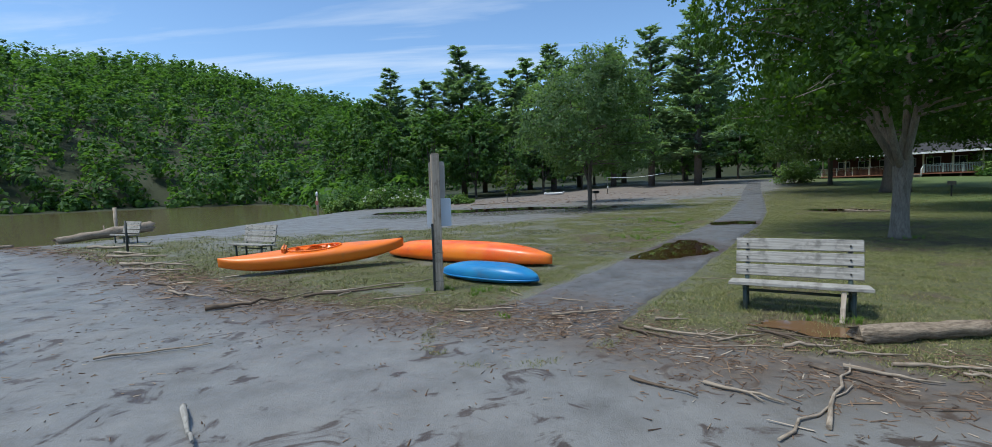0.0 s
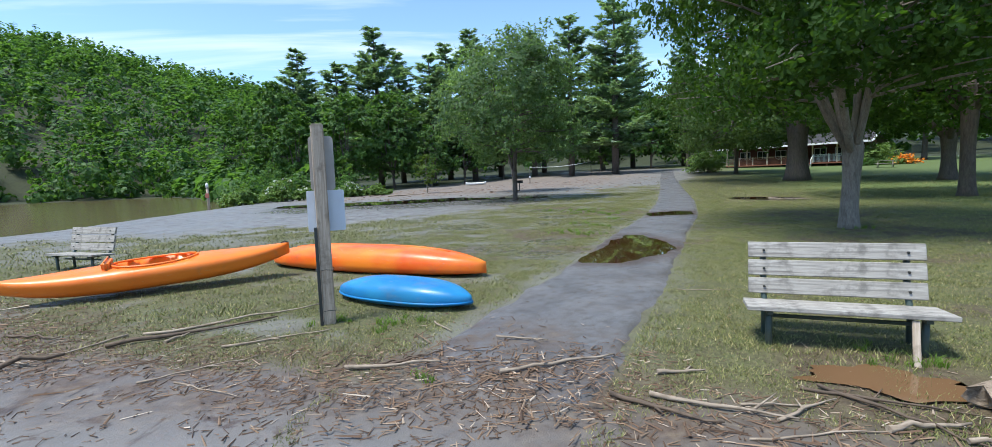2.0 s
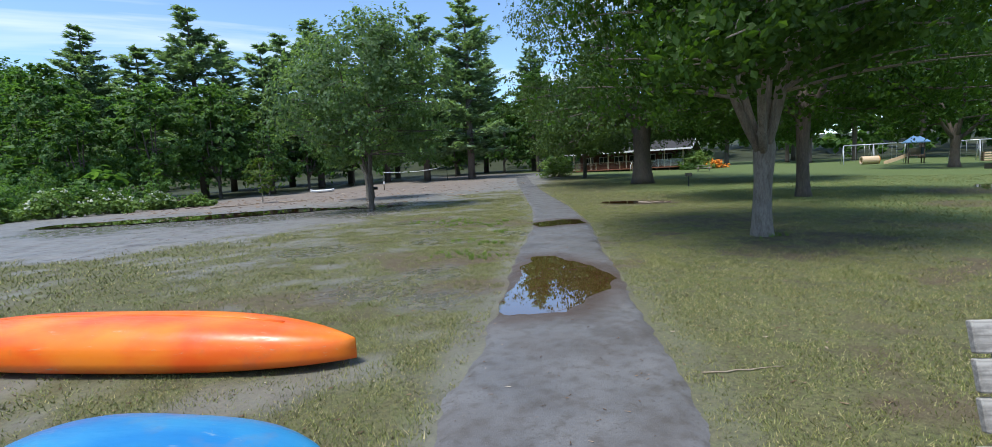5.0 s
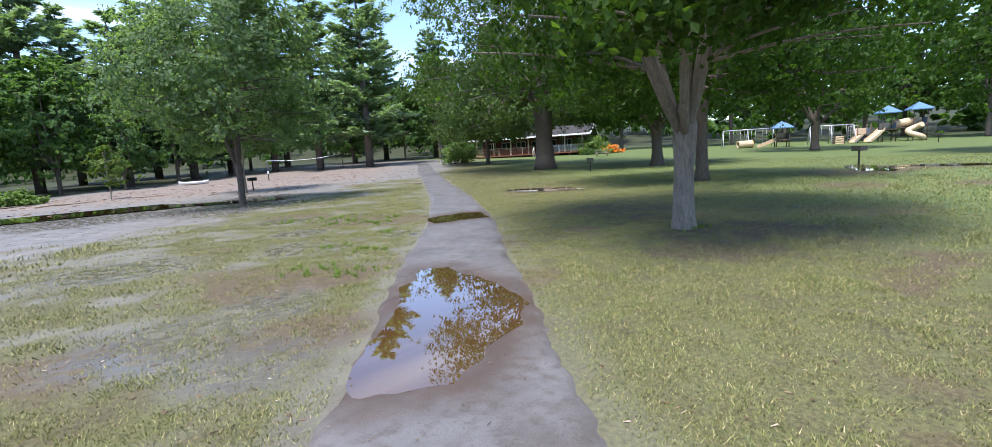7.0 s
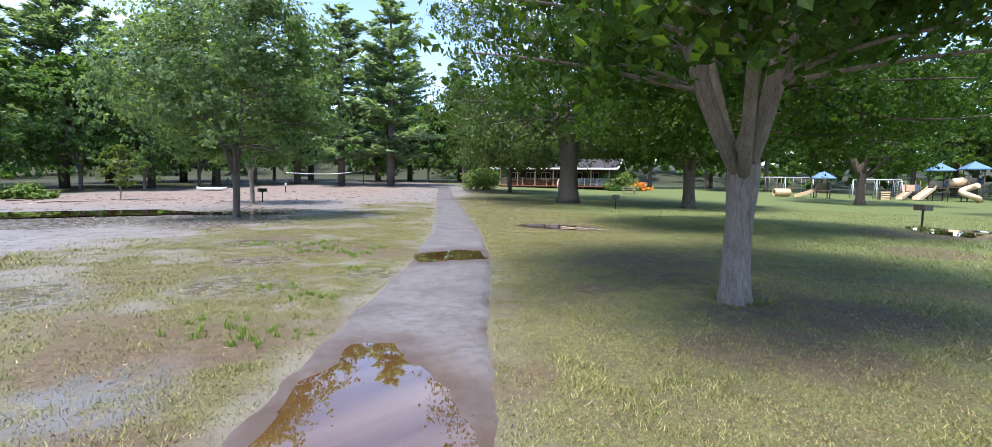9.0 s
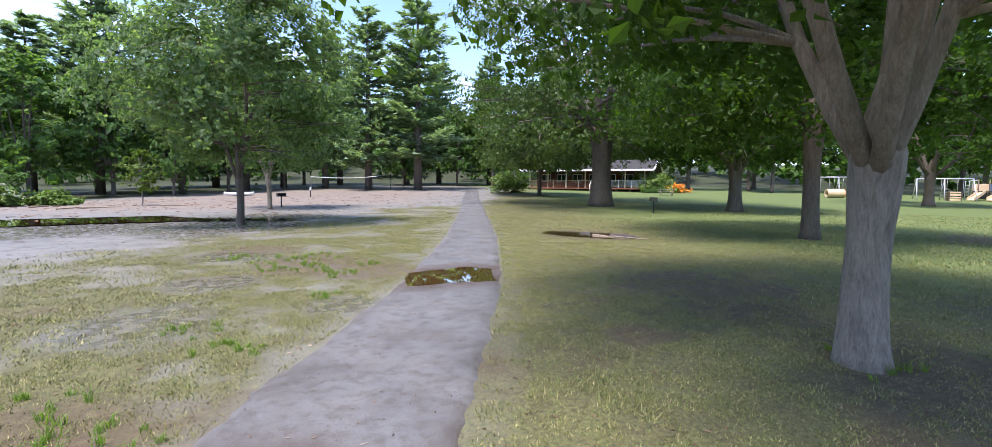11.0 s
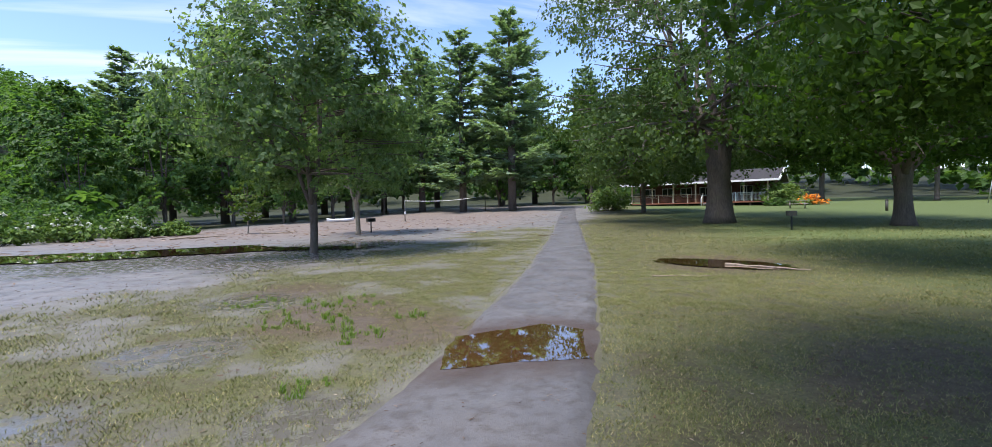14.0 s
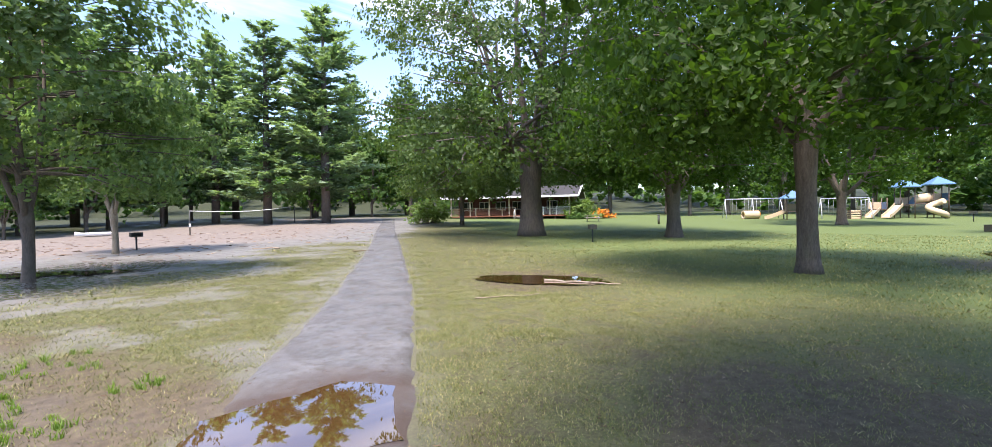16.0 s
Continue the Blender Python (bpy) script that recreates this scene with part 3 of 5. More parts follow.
for k, (px, py, ra, rb) in enumerate(((29.5, 14.3, 2.6, 0.9), (31, 11.6, 2.2, 0.8))):
    build_puddle(outline(px, py, ra, rb, 0.5 + k, 10 + k, rough=0.4), 0.02, "small puddle standing in wet grass")

# ---- trees and bushes ----
def leaves_mesh(name, centres, spreads, count, size, mat, seed, droop=0.35, flat=0.55, long=1.5, twig=9, cores=None, loose=0.24):
    """Many small folded leaves, strung on twigs that stand out from clump centres."""
    rng = np.random.default_rng(seed)
    centres, spreads = np.asarray(centres, float), np.asarray(spreads, float)
    twigs = max(1, count // twig)
    count = twigs * twig
    pick = rng.integers(0, len(centres), twigs)
    off = rng.normal(0, 1, (twigs, 3))
    off /= np.maximum(np.linalg.norm(off, axis=1, keepdims=True), 1e-6)
    way = off + rng.normal(0, 0.55, (twigs, 3)) + np.array([0, 0, -0.12])
    way /= np.linalg.norm(way, axis=1, keepdims=True)
    off *= rng.random((twigs, 1)) ** 0.45
    off[:, 2] *= flat
    reach = spreads[pick] * rng.uniform(0.25, 0.6, twigs)
    foot = centres[pick] + off * spreads[pick][:, None] * 0.92
    own = np.repeat(np.arange(twigs), twig)
    p = foot[own] + way[own] * (reach[own] * rng.uniform(-0.4, 1.0, count))[:, None]
    p += rng.normal(0, 1, (count, 3)) * (reach[own] * 0.17)[:, None] * np.array([1, 1, 0.6])
    if cores is None:
        nrm = rng.normal(0, 0.45, (count, 3)) + (off + way * 0.4)[own] * 0.6 + np.array([0, 0, 0.75])
    else:
        out = p - np.asarray(cores, float)[pick][own]
        out /= np.maximum(np.linalg.norm(out, axis=1, keepdims=True), 1e-6)
        nrm = rng.normal(0, loose, (count, 3)) + out + np.array([0, 0, 0.25])
    nrm /= np.linalg.norm(nrm, axis=1, keepdims=True)
    t = rng.normal(0, 1, (count, 3)) + np.array([0, 0, -droop])
    t -= nrm * (t * nrm).sum(1, keepdims=True)
    t /= np.linalg.norm(t, axis=1, keepdims=True)
    b = np.cross(nrm, t)
    s = size * rng.uniform(0.6, 1.25, (count, 1))
    v = np.stack([p - t * s * long * 0.5, p + b * s * 0.5 + nrm * s * 0.12, p + t * s * long * 0.5, p - b * s * 0.5 + nrm * s * 0.12], 1).reshape(-1, 3)
    i = np.arange(count) * 4
    f = np.concatenate([np.stack([i, i + 1, i + 2], 1), np.stack([i, i + 2, i + 3], 1)])
    return mesh_from(name, v, f, mat)


def curve_points(a, b, rng, sag=0.0, bend=0.12, n=6):
    a, b = Vector(a), Vector(b)
    length = (b - a).length
    side = Vector(rng.normal(0, 1, 3).tolist())
    pts = []
    for k in range(n + 1):
        t = k / n
        p = a.lerp(b, t) + side * bend * length * 0.35 * math.sin(t * math.pi)
        p.z += sag * length * math.sin(t * math.pi)
        pts.append(p)
    return pts


def broadleaf(name, at, height, crown_r, bottom, trunk_r, fork, mat, bark, label, seed, leaves=30000, leaf=0.09, tips=60, leaders=5, flare=1.7, lean=(0, 0), open_top=0.0, narrow=1.0, group="", egg=0.45, skirt=0):
    """A tree: tapered trunk with limbs, and a crown of clumps of leaves."""
    rng = np.random.default_rng(seed)
    x, y = at
    root = thing(name, pose(x, y, ground_at(x, y)), label, "tree", group)
    bm = bmesh.new()
    trunk = []
    top_z = fork * 1.35
    for k in range(13):
        t = k / 12
        r = trunk_r * (1 + (flare - 1) * math.exp(-t * top_z / (trunk_r * 1.4)) - 0.15 * t)
        up = -0.12 + (top_z + 0.12) * t
        r *= 1 + 0.28 * float(smooth(fork * 0.55, fork * 0.95, up))
        if up > fork:
            r *= 1 - 0.8 * (up - fork) / (fork * 0.35)
        trunk.append((Vector((lean[0] * t + 0.03 * math.sin(t * 5 + seed), lean[1] * t + 0.03 * math.cos(t * 4 + seed), -0.12 + (top_z + 0.12) * t)), r))
    tube([p for p, _ in trunk], [r for _, r in trunk], 14, bm)
    crotch = Vector((lean[0] * 0.74, lean[1] * 0.74, fork))
    mid = bottom + (height - bottom) * egg
    clumps, sizes = [], []
    starts = []
    for k in range(leaders):
        a = 2 * math.pi * (k + rng.uniform(-0.25, 0.25)) / leaders
        out = crown_r * rng.uniform(0.25, 0.58) * narrow
        end = Vector((math.cos(a) * out, math.sin(a) * out, height * rng.uniform(0.6, 0.9)))
        if k == 0:
            end = Vector((0.1, 0.05, height * 0.96))
        pts = curve_points(crotch - Vector((0, 0, trunk_r * 1.6)), end, rng, 0.0, 0.10, 8)
        for j, p in enumerate(pts):
            p.x += math.cos(a) * trunk_r * 1.1 * math.sin(min(1, j / 3) * math.pi / 2) * (1 - j / 9)
            p.y += math.sin(a) * trunk_r * 1.1 * math.sin(min(1, j / 3) * math.pi / 2) * (1 - j / 9)
        r0 = trunk_r * (0.72 if leaders < 4 else 1.1 / math.sqrt(leaders))
        tube(pts, [r0 * (1 - 0.9 * j / 8) + 0.012 for j in range(9)], 8, bm)
        starts += [(pts[j], r0 * (1 - 0.9 * j / 8)) for j in range(2, 9)]
    for k in range(tips + skirt):
        # tips fill an egg-shaped crown, denser towards its skin
        u = rng.uniform(0, 1)
        z = bottom + (height - bottom) * u
        w = (z - mid) / ((height - mid) if z > mid else (mid - bottom) * 1.25)
        rim = crown_r * math.sqrt(max(0.03, 1 - w * w))
        a = k * 2.39996 + rng.uniform(-0.3, 0.3)
        rr = rim * (0.45 + 0.55 * rng.random() ** 0.5) * (0.85 + 0.3 * float(vnoise(math.cos(a) * 2 + 5, z * 0.5, seed)))
        if k >= tips:
            # long low boughs that hang at the rim
            z = bottom + (height - bottom) * rng.uniform(0.0, 0.24)
            rr = crown_r * rng.uniform(0.62, 1.0)
        tip = Vector((math.cos(a) * rr + lean[0], math.sin(a) * rr + lean[1], z))
        base, r = min(starts, key=lambda s: (s[0] - tip).length + max(0, s[0].z - tip.z) * 1.2 + rng.uniform(0, 0.8))
        pts = curve_points(base, tip, rng, 0.05, 0.14, 5)
        rb = min(r * 0.6, 0.02 + 0.011 * (tip - base).length * (height / 10))
        tube(pts, [rb * (1 - 0.85 * j / 5) + 0.006 for j in range(6)], 5, bm, cap=False)
        pad = crown_r * rng.uniform(0.16, 0.27)
        tip.z = max(tip.z, bottom + 0.4 * pad)
        clumps.append(tip)
        sizes.append(pad)
        for j in (2, 3, 4):
            if rng.random() < (1.0 if k >= tips else 0.75 - open_top):
                clumps.append(pts[j] + Vector(rng.normal(0, pad * 0.45, 3).tolist()))
                sizes.append(pad * rng.uniform(0.55, 0.9))
    for c, pad in zip(clumps, sizes):
        c.z = max(c.z, bottom + 0.35 * pad)
    part("trunk", bm, bark, root)
    heart = (lean[0], lean[1], bottom + (height - bottom) * 0.4)
    me = leaves_mesh("crown", clumps, sizes, leaves, leaf, mat, seed, cores=[heart] * len(clumps), loose=0.5)
    mesh_part("crown", me, mat, root)
    return root


def conifer_mesh(height, radius, clear, seed, per=90, needle=0.5, ragged=0.35, whorls=26):
    """Trunk and boughs of a pine, and its sprays of needles."""
    rng = np.random.default_rng(seed)
    bm = bmesh.new()
    r0 = height * 0.017
    tube([(0, 0, -0.2), (0.05, 0, height * 0.35), (0.1, 0.05, height * 0.7), (0.05, 0, height)], [r0 * 1.25, r0, r0 * 0.55, 0.02], 9, bm)
    v, spots = [], []
    for w in range(whorls):
        t = (w + rng.uniform(-0.3, 0.3)) / whorls
        z = clear + (height - clear) * t
        reach = radius * (1 - t) ** 0.62 * rng.uniform(1 - ragged, 1.1) + 0.25
        if t < 0.12:
            reach *= 0.8
        for k in range(rng.integers(4, 7)):
            a = rng.uniform(0, 2 * math.pi)
            l = reach * rng.uniform(0.55, 1.1)
            lift = rng.uniform(-0.12, 0.22) + 0.35 * t
            end = Vector((math.cos(a) * l, math.sin(a) * l, z + lift * l))
            bend = Vector((end.x * 0.5, end.y * 0.5, z + lift * l * 0.3 - 0.04 * l))
            tube([(0.05, 0, z), bend, end], [0.02 + 0.012 * l, 0.012 + 0.006 * l, 0.006], 4, bm, cap=False)
            n = max(3, int(l * 3.2))
            for j in range(n):
                s = 0.25 + 0.75 * (j + rng.random()) / n
                p = Vector((0.05, 0, z)).lerp(bend, s * 2) if s < 0.5 else bend.lerp(end, s * 2 - 1)
                spots.append((p.x, p.y, p.z, 0.30 + 0.22 * l * (1.15 - s), a))
    spots = np.array(spots)
    count = len(spots) * per // 10
    pick = rng.integers(0, len(spots), count)
    s = spots[pick]
    off = rng.normal(0, 0.5, (count, 3)) * s[:, 3:4]
    off[:, 2] *= 0.28
    p = s[:, :3] + off
    ang = s[:, 4] + rng.normal(0, 0.7, count)
    d = np.stack([np.cos(ang), np.sin(ang), rng.normal(0.08, 0.22, count)], 1)
    sd = np.stack([-np.sin(ang), np.cos(ang), rng.normal(0, 0.5, count)], 1)
    ln = needle * rng.uniform(0.5, 1.2, (count, 1))
    verts = np.stack([p - sd * ln * 0.2, p + sd * ln * 0.2, p + d * ln + np.array([0, 0, -0.05])], 1).reshape(-1, 3)
    i = np.arange(count) * 3
    return bm, verts, np.stack([i, i + 1, i + 2], 1)


CONIFERS = []


def conifer(at, height, radius, clear, label, seed, per=90, needle=0.5, whorls=26, ragged=0.35, z=None):
    x, y = at
    root = thing("pine_tree", pose(x, y, float(ground_z(x, y)) if z is None else z), label, "tree", "tall pines behind the silt flat")
    bm, v, f = conifer_mesh(height, radius, clear, seed, per, needle, ragged, whorls)
    part("trunk", bm, BARK_PINE, root)
    mesh_part("crown", mesh_from("crown", v, f, LEAF_PINE_HAZE), LEAF_PINE_HAZE, root)
    CONIFERS.append(root)
    return root


def bush(name, at, rx, ry, h, mat, label, seed, leaves=3000, leaf=0.09, blossom=None, category="bush", group=""):
    rng = np.random.default_rng(seed)
    x, y = at
    root = thing(name, pose(x, y, ground_at(x, y)), label, category, group)
    c, s, bm = [], [], bmesh.new()
    for k in range(26):
        a, r = rng.uniform(0, 6.283), rng.random() ** 0.6
        z = h * (1 - 0.75 * r * r) * rng.uniform(0.35, 0.95)
        tip = Vector((math.cos(a) * r * rx, math.sin(a) * r * ry, z))
        tube(curve_points((tip.x * 0.25, tip.y * 0.25, -0.1), tip, rng, 0.05, 0.1, 3), [0.03, 0.022, 0.014, 0.006], 4, bm, cap=False)
        c.append(tip)
        s.append(0.28 * max(rx, ry, h) * rng.uniform(0.6, 1.2))
        c.append(tip * 0.62)
        s.append(0.28 * max(rx, h) * rng.uniform(0.6, 1.0))
    part("woody_base", bm, BARK_DARK, root)
    mesh_part("foliage", leaves_mesh("foliage", c, s, leaves, leaf, mat, seed, flat=0.75), mat, root)
    if blossom:
        tops = [p + Vector((0, 0, 0.18 * h)) for p in c[::2]]
        mesh_part("blossom", leaves_mesh("blossom", tops, [0.12 * h] * len(tops), leaves // 7, leaf * 0.9, blossom, seed + 1, long=1.0), blossom, root)
    return root


broadleaf("maple_tree", (10.25, 12.25), 11.5, 5.1, 3.0, 0.19, 1.95, LEAF_MAPLE, BARK_GREY, "broad maple with grey trunk forking low over the lawn", 11, 62000, 0.098, 130, 7, 1.45, skirt=6)
broadleaf("pear_tree", (6.4, 33.0), 10.2, 5.0, 2.5, 0.15, 1.9, LEAF_PEAR, BARK_DARK, "rounded ornamental tree standing in silt beside a puddle", 12, 40000, 0.125, 120, 5, 1.3, egg=0.36)
broadleaf("pear_tree", (8.85, 45.4), 9.0, 3.9, 2.7, 0.15, 2.0, LEAF_PEAR, BARK_GREY, "smaller rounded tree with pale trunk on the silt flat", 13, 20000, 0.14, 60, 5, 1.3)
broadleaf("shade_tree", (31.6, 38.4), 22.0, 11.5, 3.4, 0.74, 5.4, LEAF_BIG, BARK_DARK, "huge old shade tree with flared trunk on the lawn", 14, 64000, 0.18, 130, 8, 1.5, open_top=0.45, skirt=26)
broadleaf("maple_tree", (36.0, 30.1), 14.0, 7.0, 3.3, 0.40, 3.2, LEAF_MAPLE, BARK_DARK, "maple with low drooping crown on the mown lawn", 15, 40000, 0.16, 80, 5, 1.7, skirt=24)
broadleaf("maple_tree", (21.85, 18.4), 13.0, 7.4, 3.4, 0.25, 3.6, LEAF_MAPLE, BARK_DARK, "dark-trunked maple with long level limbs on the lawn", 16, 58000, 0.125, 110, 4, 1.5, skirt=24)
broadleaf("maple_tree", (59.4, 27.0), 15.0, 7.0, 3.0, 0.36, 3.0, LEAF_MAPLE, BARK_DARK, "maple before the playground", 17, 22000, 0.22, 60, 5, 1.6)
broadleaf("shade_tree", (37.6, 54.6), 12.5, 6.4, 3.0, 0.22, 3.0, LEAF_BIG, BARK_DARK, "dense dark tree in front of the wooden deck", 19, 46000, 0.19, 90, 5, 1.4, skirt=44)
broadleaf("maple_tree", (48.4, 9.7), 14.0, 7.5, 3.0, 0.42, 3.4, LEAF_MAPLE, BARK_DARK, "dark maple at the open edge of the lawn", 20, 26000, 0.2, 70, 5, 1.6)
broadleaf("sapling", (1.3, 54.4), 4.0, 1.35, 1.0, 0.05, 1.0, LEAF_YOUNG, BARK_GREY, "staked young tree with fresh light-green leaves", 18, 5000, 0.10, 30, 3, 1.2)

# ---- far woods ----
def build_far_woods():
    rng = np.random.default_rng(77)
    c, s, mid = [], [], []
    n = 0
    while n < 2900:
        az, r = rng.uniform(-64, 34), math.sqrt(rng.uniform(123**2, 390**2))
        a = radians(az)
        x, y = r * math.sin(a), r * math.cos(a)
        if az > 32 and r > 230:
            continue
        if signed(np.array([x]), np.array([y]), LAKE_EDGE)[0] > -3:
            continue
        n += 1
        h, w = rng.uniform(9, 15), rng.uniform(3.0, 5.0)
        if r < 132:
            h *= 0.6
        z = float(ground_z(x, y))
        pointed = rng.random() < 0.22
        for k in range(8):
            t = (k + rng.random()) / 8
            ww = w * (1.05 - t) if pointed else w * math.sqrt(max(0.1, 1 - (t * 1.5 - 0.6) ** 2))
            b = rng.uniform(0, 6.283)
            c.append((x + math.cos(b) * ww * 0.55, y + math.sin(b) * ww * 0.55, z + h * (0.12 + 0.86 * t)))
            s.append(max(ww * 0.62, 0.8))
            mid.append((x, y, z + h * (0.12 + 0.8 * t if pointed else 0.38)))
    # low growth along the far shore
    for (ax, ay), (bx, by) in zip(LAKE_EDGE[4:9], LAKE_EDGE[5:10]):
        l = math.hypot(bx - ax, by - ay)
        for k in range(int(l / 1.6)):
            t = rng.random()
            out = 1.5 + 7 * rng.random()
            x, y = ax + (bx - ax) * t + (by - ay) / l * out * 1.0, ay + (by - ay) * t - (bx - ax) / l * out * 1.0
            z, h = float(ground_z(x, y)), rng.uniform(1.2, 2.2) + out * 0.75 * rng.random()
            for j in range(4):
                c.append((x + rng.normal(0, 0.8), y + rng.normal(0, 0.8), z + h * (0.15 + 0.23 * j)))
                s.append(rng.uniform(0.9, 1.7))
                mid.append((x, y, z + h * 0.3))
    me = leaves_mesh("far_woods", c, s, 400000, 1.0, LEAF_FAR_HAZE, 78, flat=0.85, long=1.3, twig=2, cores=mid)
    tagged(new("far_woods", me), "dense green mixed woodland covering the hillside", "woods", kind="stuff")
    # the wood that shuts off the other side
    c, s = [], []
    for k in range(900):
        a, r = rng.uniform(radians(34), radians(298)), rng.uniform(120, 170)
        x, y = r * math.sin(a), r * math.cos(a)
        h = rng.uniform(12, 20)
        for j in range(5):
            c.append((x + rng.normal(0, 2), y + rng.normal(0, 2), float(ground_z(x, y)) + h * (0.15 + 0.2 * j)))
            s.append(3.2)
    me = leaves_mesh("far_woods", c, s, 75000, 1.5, LEAF_FAR_HAZE, 79, flat=0.8)
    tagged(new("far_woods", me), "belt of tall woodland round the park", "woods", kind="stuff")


build_far_woods()

for k, (x, y, h, r, clear) in enumerate(((-5.3, 84.5, 26, 8.6, 3), (3.1, 80, 20.5, 6.2, 2.5), (10.2, 84, 25, 7.5, 3), (21, 86, 24.5, 7.0, 3), (25.3, 78.5, 25.5, 6.6, 3.5), (30.9, 74.0, 27, 8.6, 4), (-12, 88, 21, 7, 2.5), (16, 92, 23, 7, 3), (36, 92, 22, 7, 3))):
    conifer((x, y), h, r, clear, "tall dark pine with layered ragged boughs", 200 + k, 130, 0.74, 30 if h > 22 else 24)
for k, (x, y) in enumerate(((7, 97), (-2, 99), (26, 98), (45, 98), (53, 92), (62, 84), (-20, 98), (72, 74))):
    copy_thing(CONIFERS[(k * 2) % 6], pose(x, y, float(ground_z(x, y)), 0, 0, 70 * k))
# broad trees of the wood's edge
EDGE = broadleaf("woodland_tree", (-9, 73), 13, 5.0, 1.2, 0.22, 2.2, LEAF_FAR_HAZE, BARK_DARK, "bushy woodland tree at the edge of the wood", 31, 9000, 0.34, 50, 4, 1.3, group="woodland edge trees")
EDGE2 = broadleaf("woodland_tree", (58, 76), 20, 6.0, 3.5, 0.32, 5.0, LEAF_FAR_HAZE, BARK_DARK, "tall woodland tree with bare lower trunk", 32, 11000, 0.40, 60, 4, 1.4, group="woodland edge trees")
for k, (x, y, s) in enumerate(((-15, 70, 0.8), (-3, 76, 0.95), (2.5, 73.5, 0.55), (8, 80, 0.9), (-20, 80, 1.1), (15, 84, 0.8), (-26, 90, 1.0), (20, 98, 1.2), (34, 88, 0.6), (38, 96, 0.9), (44, 88, 0.9))):
    t = copy_thing(EDGE, pose(x, y, float(ground_z(x, y)), 0, 0, 53 * k))
    t.scale = (s, s, s * (1.0 + 0.1 * (k % 3)))
for k, (x, y, s) in enumerate(((66, 70, 0.95), (73, 62, 1.05), (80, 56, 0.9), (84, 48, 1.0), (90, 42, 1.1), (93, 34, 0.95), (97, 26, 1.0), (98, 16, 1.05), (96, 6, 1.0), (92, -6, 0.9), (88, 60, 1.1), (100, 46, 1.15), (106, 30, 1.1), (108, 10, 1.2), (49, 84, 0.9), (76, 50, 0.8), (86, 30, 0.85), (90, 18, 0.9))):
    t = copy_thing(EDGE2, pose(x, y, float(ground_z(x, y)), 0, 0, 71 * k))
    t.scale = (s, s, s)
# bushes on the spit between flat and lake
for k, (x, y, rx, ry, h) in enumerate(((-14.5, 47.5, 2.2, 1.7, 1.5), (-12, 50.5, 2.3, 1.8, 2.0), (-9.5, 53, 2.2, 1.7, 1.8), (-6.5, 55.2, 1.9, 1.5, 1.6), (-4.0, 57.0, 1.6, 1.3, 1.3), (-15.5, 53, 3, 2.5, 3.0), (-12, 58, 3, 2.6, 3.2), (-8, 61, 3, 2.4, 2.8), (-17, 60, 3.4, 3, 4.0), (-18, 68, 3.6, 3.2, 5.0))):
    bush("shrub", (x, y), rx, ry, h, LEAF_BUSH if k < 5 else LEAF_FAR_HAZE, "lush green shrub with white blossom by the water" if k in (1, 2, 3) else "lush green shrub by the water", 300 + k, 4200, 0.16, PETAL_WHITE if k in (1, 2, 3) else None, group="shrubs on the spit")

# ---- bench, boats, post and log near the path ----
def bench(at, turn, label, brace=False, z=0.0):
    x, y = at
    root = thing("bench", pose(x, y, ground_at(x, y) + z, 0, 0, turn), label, "bench", "park benches")
    lean = radians(-16)
    for k, (yy, zz) in enumerate(((0.47, 0.42), (0.505, 0.585), (0.54, 0.75))):
        bm = box((1.36, 0.038, 0.145), (0, 0, 0), 0.006)
        part("back_board", bm, GREY_WOOD, root, m=Matrix.Translation((0, yy, zz + 0.03)) @ Matrix.Rotation(lean, 4, "X"))
    for k, yy in enumerate((0.075, 0.225, 0.365)):
        bm = box((1.46, 0.142, 0.04), (0, 0, 0), 0.006)
        part("seat_board", bm, GREY_WOOD, root, m=Matrix.Translation((0, yy, 0.34 - 0.012 * k)) @ Matrix.Rotation(radians(-4), 4, "X"))
    for sx in (-0.55, 0.55):
        part("leg", tube([(sx, 0.12, -0.1), (sx, 0.12, 0.315)], 0.028, 8), GREEN_STEEL, root)
        part("leg", tube([(sx, 0.42, -0.1), (sx, 0.42, 0.29), (sx, 0.50, 0.42), (sx, 0.575, 0.82)], 0.026, 8), GREEN_STEEL, root)
        part("seat_bracket", box((0.05, 0.40, 0.03), (sx, 0.24, 0.30), 0.004), GREEN_STEEL, root)
        for zz, yy in ((0.45, 0.445), (0.615, 0.48), (0.78, 0.515)):
            part("bolt", tube([(sx, yy + 0.004, zz), (sx, yy - 0.014, zz - 0.003)], 0.011, 8), DARK_STEEL, root)
    part("cross_rail", tube([(-0.55, 0.27, 0.22), (0.55, 0.27, 0.22)], 0.018, 8), GREEN_STEEL, root)
    if brace:
        part("prop", box((0.05, 0.025, 0.40), (0, 0, 0), 0.006), POST_WOOD, root, "rough wooden prop under the seat", Matrix.Translation((0.44, -0.05, 0.13)) @ Matrix.Rotation(radians(5), 4, "Y") @ Matrix.Rotation(radians(-24), 4, "X"))
    return root


bench((3.49, 5.61), -31.5, "weathered grey wooden park bench on green steel legs", True)
bench((-6.87, 13.14), -29, "weathered grey wooden bench facing the lake")
bench((-14.97, 19.15), -30, "weathered grey wooden bench near stranded driftwood")


